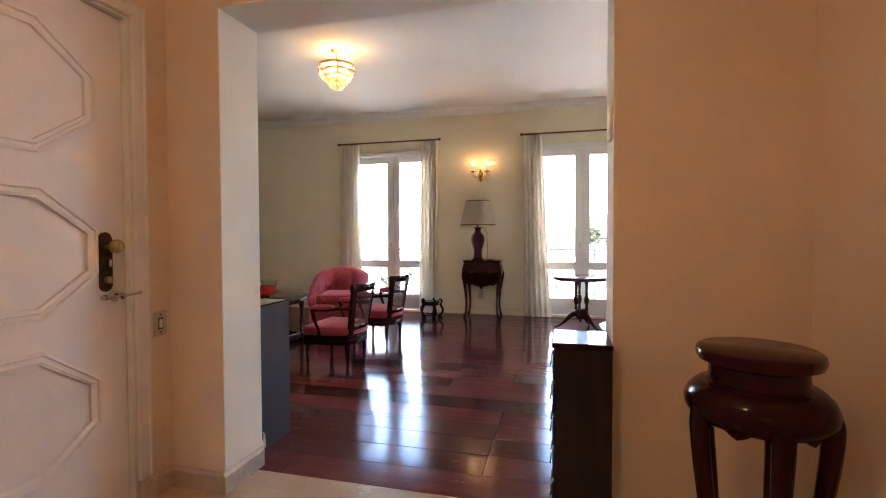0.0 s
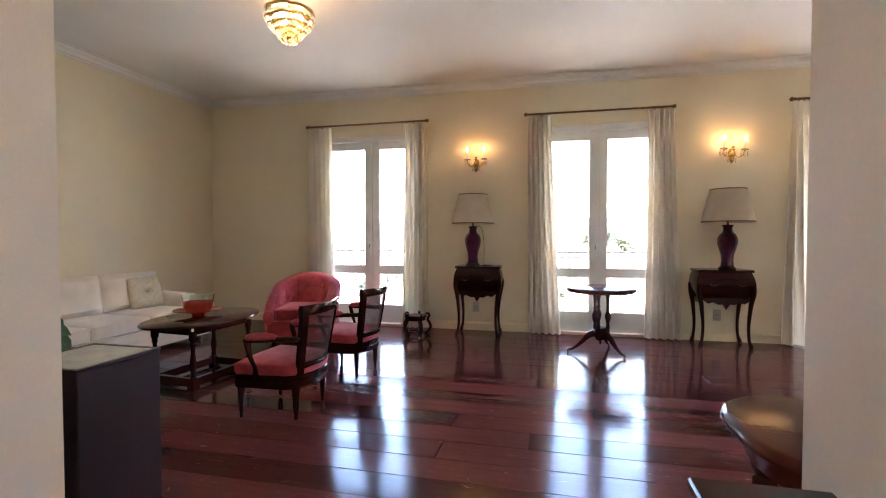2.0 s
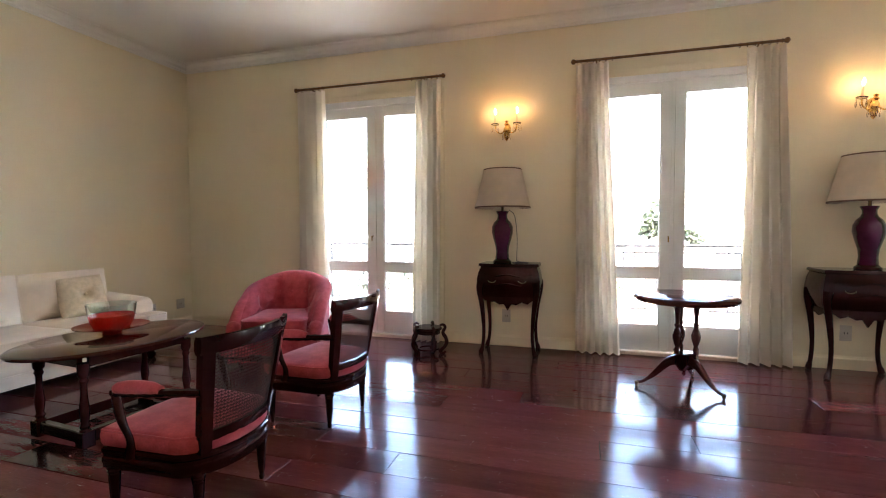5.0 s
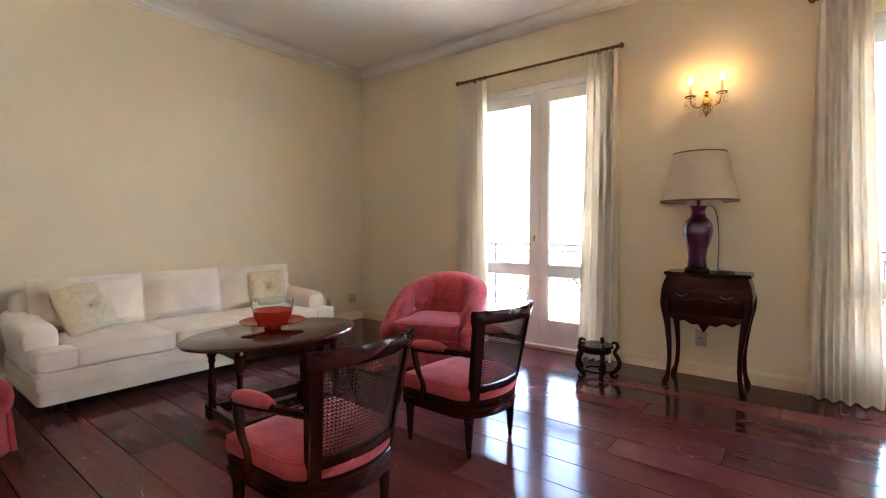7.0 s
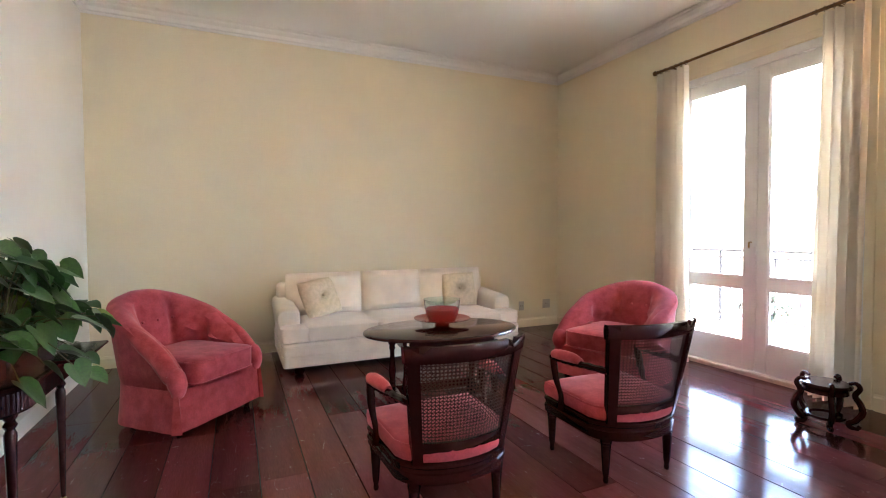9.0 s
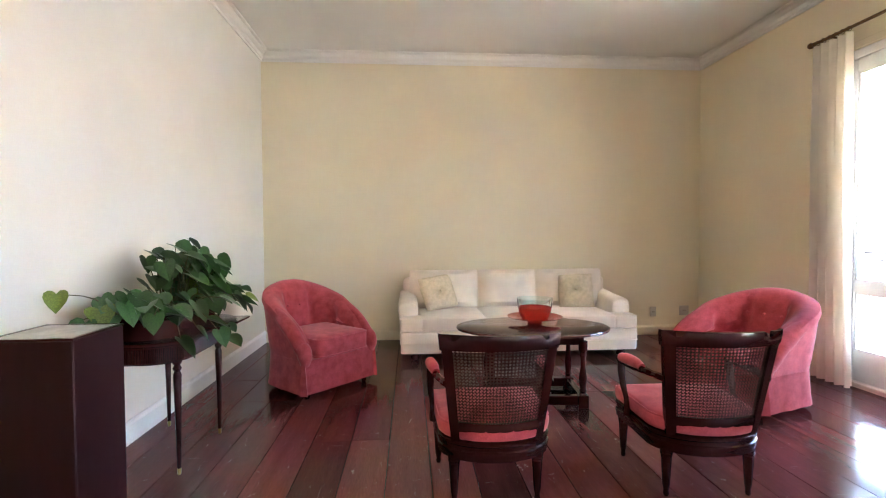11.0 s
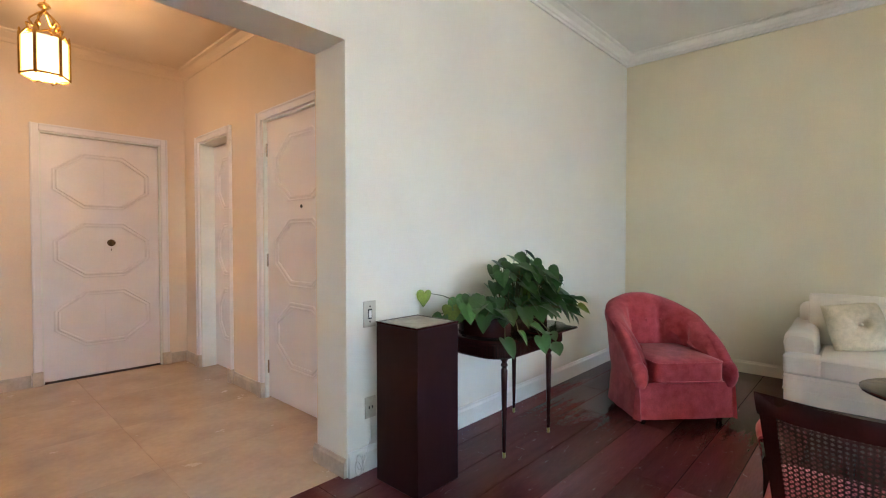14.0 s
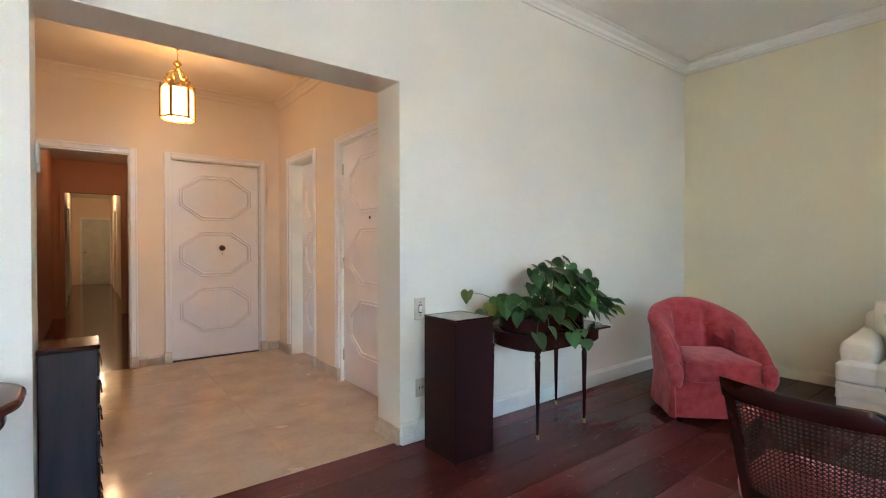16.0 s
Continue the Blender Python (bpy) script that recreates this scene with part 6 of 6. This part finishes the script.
BALCONY_LEAF = material("balcony_foliage", (0.10, 0.12, 0.075), 0.7, spec=0.2, var=0.2, scale=6, fine=30, island=0.4)
rnd = random.Random(11)


def pot(x, y, w, h, mat, label, plant_r, plant_h, n, square=True, flat=1.0):
    e = thing("flower_pot", label, "flower pot", pose(x, y, -0.012), "pots on the balcony")
    if square:
        part("pot", slab(bmesh.new(), rounded(w, w * 0.7, 0.02, 3), [(0.0, 0.03), (h * 0.9, 0.006), (h * 0.9, -0.012), (h, -0.012), (h, 0.02), (h - 0.03, 0.025)]), mat, e)
    else:
        part("pot", lathe(bmesh.new(), [(w * 0.35, 0.0), (w * 0.48, h * 0.85), (w * 0.53, h * 0.86), (w * 0.53, h), (w * 0.46, h), (w * 0.44, h - 0.03)], segs=20), mat, e, smooth=True)
    part("soil", lathe(bmesh.new(), [(w * 0.30, h - 0.05), (w * 0.30, h - 0.02)], segs=12), SOIL, e)
    bm = bmesh.new()
    for _ in range(9):
        a = rnd.uniform(0, 6.28)
        tube(bm, [(0, 0, h - 0.03), (plant_r * 0.3 * math.cos(a), plant_r * 0.3 * math.sin(a), h + plant_h * 0.5), (plant_r * 0.7 * math.cos(a), plant_r * 0.7 * math.sin(a), h + plant_h)], [0.008, 0.006, 0.003], 5)
    tagged(part("stem", bm, STEM, e), kind="stuff")
    bm = bmesh.new()
    shrub(bm, 0, 0, h + plant_h, plant_r, n, rnd, 0.045, flat)
    part("foliage", bm, BALCONY_LEAF, e, "loose green leaves")
    return e


pot(-1.45, 6.75, 0.34, 0.26, WHITE_POT, "white square balcony pot with a leafy green plant", 0.24, 0.24, 260)
pot(-0.72, 6.85, 0.30, 0.24, WHITE_POT, "white square balcony pot with a low green plant", 0.20, 0.16, 180)
pot(-1.55, 5.85, 0.28, 0.20, WHITE_POT, "white balcony pot with arching green leaves close to the door", 0.22, 0.30, 160)
pot(1.42, 6.60, 0.34, 0.26, WHITE_POT, "white square balcony pot with a small green plant", 0.15, 0.12, 120)
pot(2.28, 6.60, 0.34, 0.30, WHITE_POT, "white square balcony pot with a sparse plant", 0.10, 0.06, 50)
pot(4.75, 6.50, 0.40, 0.30, WHITE_POT, "white square balcony pot beside the open door", 0.14, 0.12, 120)
pot(4.55, 6.05, 0.24, 0.20, CLAY, "round terracotta pot with a dark plant beside the open door", 0.12, 0.10, 120, False)
pot(5.25, 6.65, 0.30, 0.26, CLAY, "round terracotta pot with a leafy plant", 0.18, 0.20, 160, False)
bigbox = thing("planter_box", "tall white planter box with a clipped shrub beyond the railing", "planter", pose(2.17, 7.72, -0.012))
part("box", slab(bmesh.new(), rounded(1.1, 0.5, 0.03, 3), [(-0.2, 0.02), (0.88, 0.0), (0.92, -0.015), (0.96, -0.015), (0.96, 0.03), (0.92, 0.04)]), WHITE_POT, bigbox)
bm = bmesh.new()
tube(bm, [(-0.10, 0, 0.9), (-0.08, 0.02, 1.05), (-0.12, 0, 1.2)], [0.02, 0.016, 0.01], 6)
for k in range(8):
    a = k * 0.8
    tube(bm, [(-0.09, 0.01, 1.05), (-0.10 + 0.16 * math.cos(a), 0.12 * math.sin(a), 1.2 + 0.10 * math.sin(k))], [0.008, 0.003], 5)
tagged(part("stem", bm, STEM, bigbox), kind="stuff")
bm = bmesh.new()
for dx, dz, r, n in ((-0.12, 1.36, 0.25, 560), (0.02, 1.24, 0.20, 330), (-0.24, 1.20, 0.16, 300), (0.38, 1.06, 0.14, 260), (0.28, 1.14, 0.12, 160)):
    shrub(bm, dx, 0, dz, r, n, rnd, 0.055)
part("foliage", bm, BALCONY_LEAF, bigbox, "rounded uneven green crown")
tagged(part("balcony_apron", boxed(1.2, 3.0, 7.35, 8.1, -0.25, -0.212), TERRACE), "pale ledge that carries the planter box", "balcony", kind="structure")
GROUND = material("pale_street", (0.30, 0.29, 0.27), 0.9, var=0.1, scale=0.3, fine=4)
tagged(part("ground", boxed(-700, 700, -700, 900, -9.2, -9.0), GROUND), "pale street level far below the balcony", "ground", kind="structure")
for bx, by, bw, bh, floors in ((-9.0, 34.0, 22.0, 15.0, 5), (15.0, 38.0, 20.0, 12.0, 4)):
    hb = thing("apartment_building", "white apartment building across the street, pale in the glare", "building", pose(bx, by, -9.0), "buildings across the street")
    part("wall", boxed(-bw / 2, bw / 2, 0, 9, 0, bh), FACADE, hb)
    part("roof", boxed(-bw / 2 - 0.3, bw / 2 + 0.3, -0.3, 9.3, bh, bh + 0.5, 0.03), FACADE, hb)
    frame_m = None
    for f in range(floors):
        for k in range(int(bw / 2.6)):
            x = -bw / 2 + 1.5 + k * 2.6
            if frame_m is None:
                frame_m = part("window", boxed(-0.6, 0.6, -0.06, 0.0, 0.0, 1.5), material("far_window", (0.20, 0.22, 0.24), 0.2), hb)
                frame_m.location = (x, 0, 1.2 + f * 2.9)
            else:
                again(frame_m, "window", hb, pose(x, 0, 1.2 + f * 2.9))

# ---- floor boards and marble slabs ----
floor_ob = bpy.data.objects["floor"]
rnd = random.Random(5)
board_meshes = {}


def board(x0, x1, y0, y1):
    ln_ = round(x1 - x0, 2)
    wd = round(y1 - y0, 3)
    key = (ln_, wd)
    if key not in board_meshes:
        bm = boxed(-ln_ / 2 + 0.0012, ln_ / 2 - 0.0012, -wd / 2 + 0.0018, wd / 2 - 0.0018, -0.021, 0.0, 0.0016)
        me = bpy.data.meshes.new("plank")
        bm.to_mesh(me)
        bm.free()
        me.materials.append(PLANK)
        board_meshes[key] = me
    o = new("plank", board_meshes[key])
    o.parent = floor_ob
    o.matrix_basis = pose((x0 + x1) / 2, (y0 + y1) / 2, rnd.uniform(-0.0006, 0.0006), rnd.uniform(-0.30, 0.30), rnd.uniform(-0.035, 0.035), 0)


W = 0.2205
y = -0.055
row = 0
while y < Y1 - 0.01:
    y2 = min(y + W, Y1)
    x = X0
    first = True
    while x < X1 - 0.05:
        ln_ = rnd.choice((1.9, 2.4, 2.9, 3.4))
        if first:
            ln_ = rnd.choice((0.9, 1.4, 1.9, 2.6))
            first = False
        x2 = min(x + ln_, X1)
        if X1 - x2 < 0.5:
            x2 = X1
        board(x, x2, y, y2)
        x = x2
    y = y2
    row += 1
hall_ob = bpy.data.objects["floor_hall"]
for ix, (a, c) in enumerate(((HX0 - 0.2, 0.62), (0.62, 1.52), (1.52, HX1))):
    for iy in range(4):
        y0 = HY0 + iy * (HY1 - HY0 + 0.219) / 4
        y1 = HY0 + (iy + 1) * (HY1 - HY0 + 0.219) / 4
        s = part("slab", boxed(a + 0.0006, c - 0.0006, y0 + 0.0006, y1 - 0.0006, -0.0195, 0.0, 0.0008), MARBLE, hall_ob)
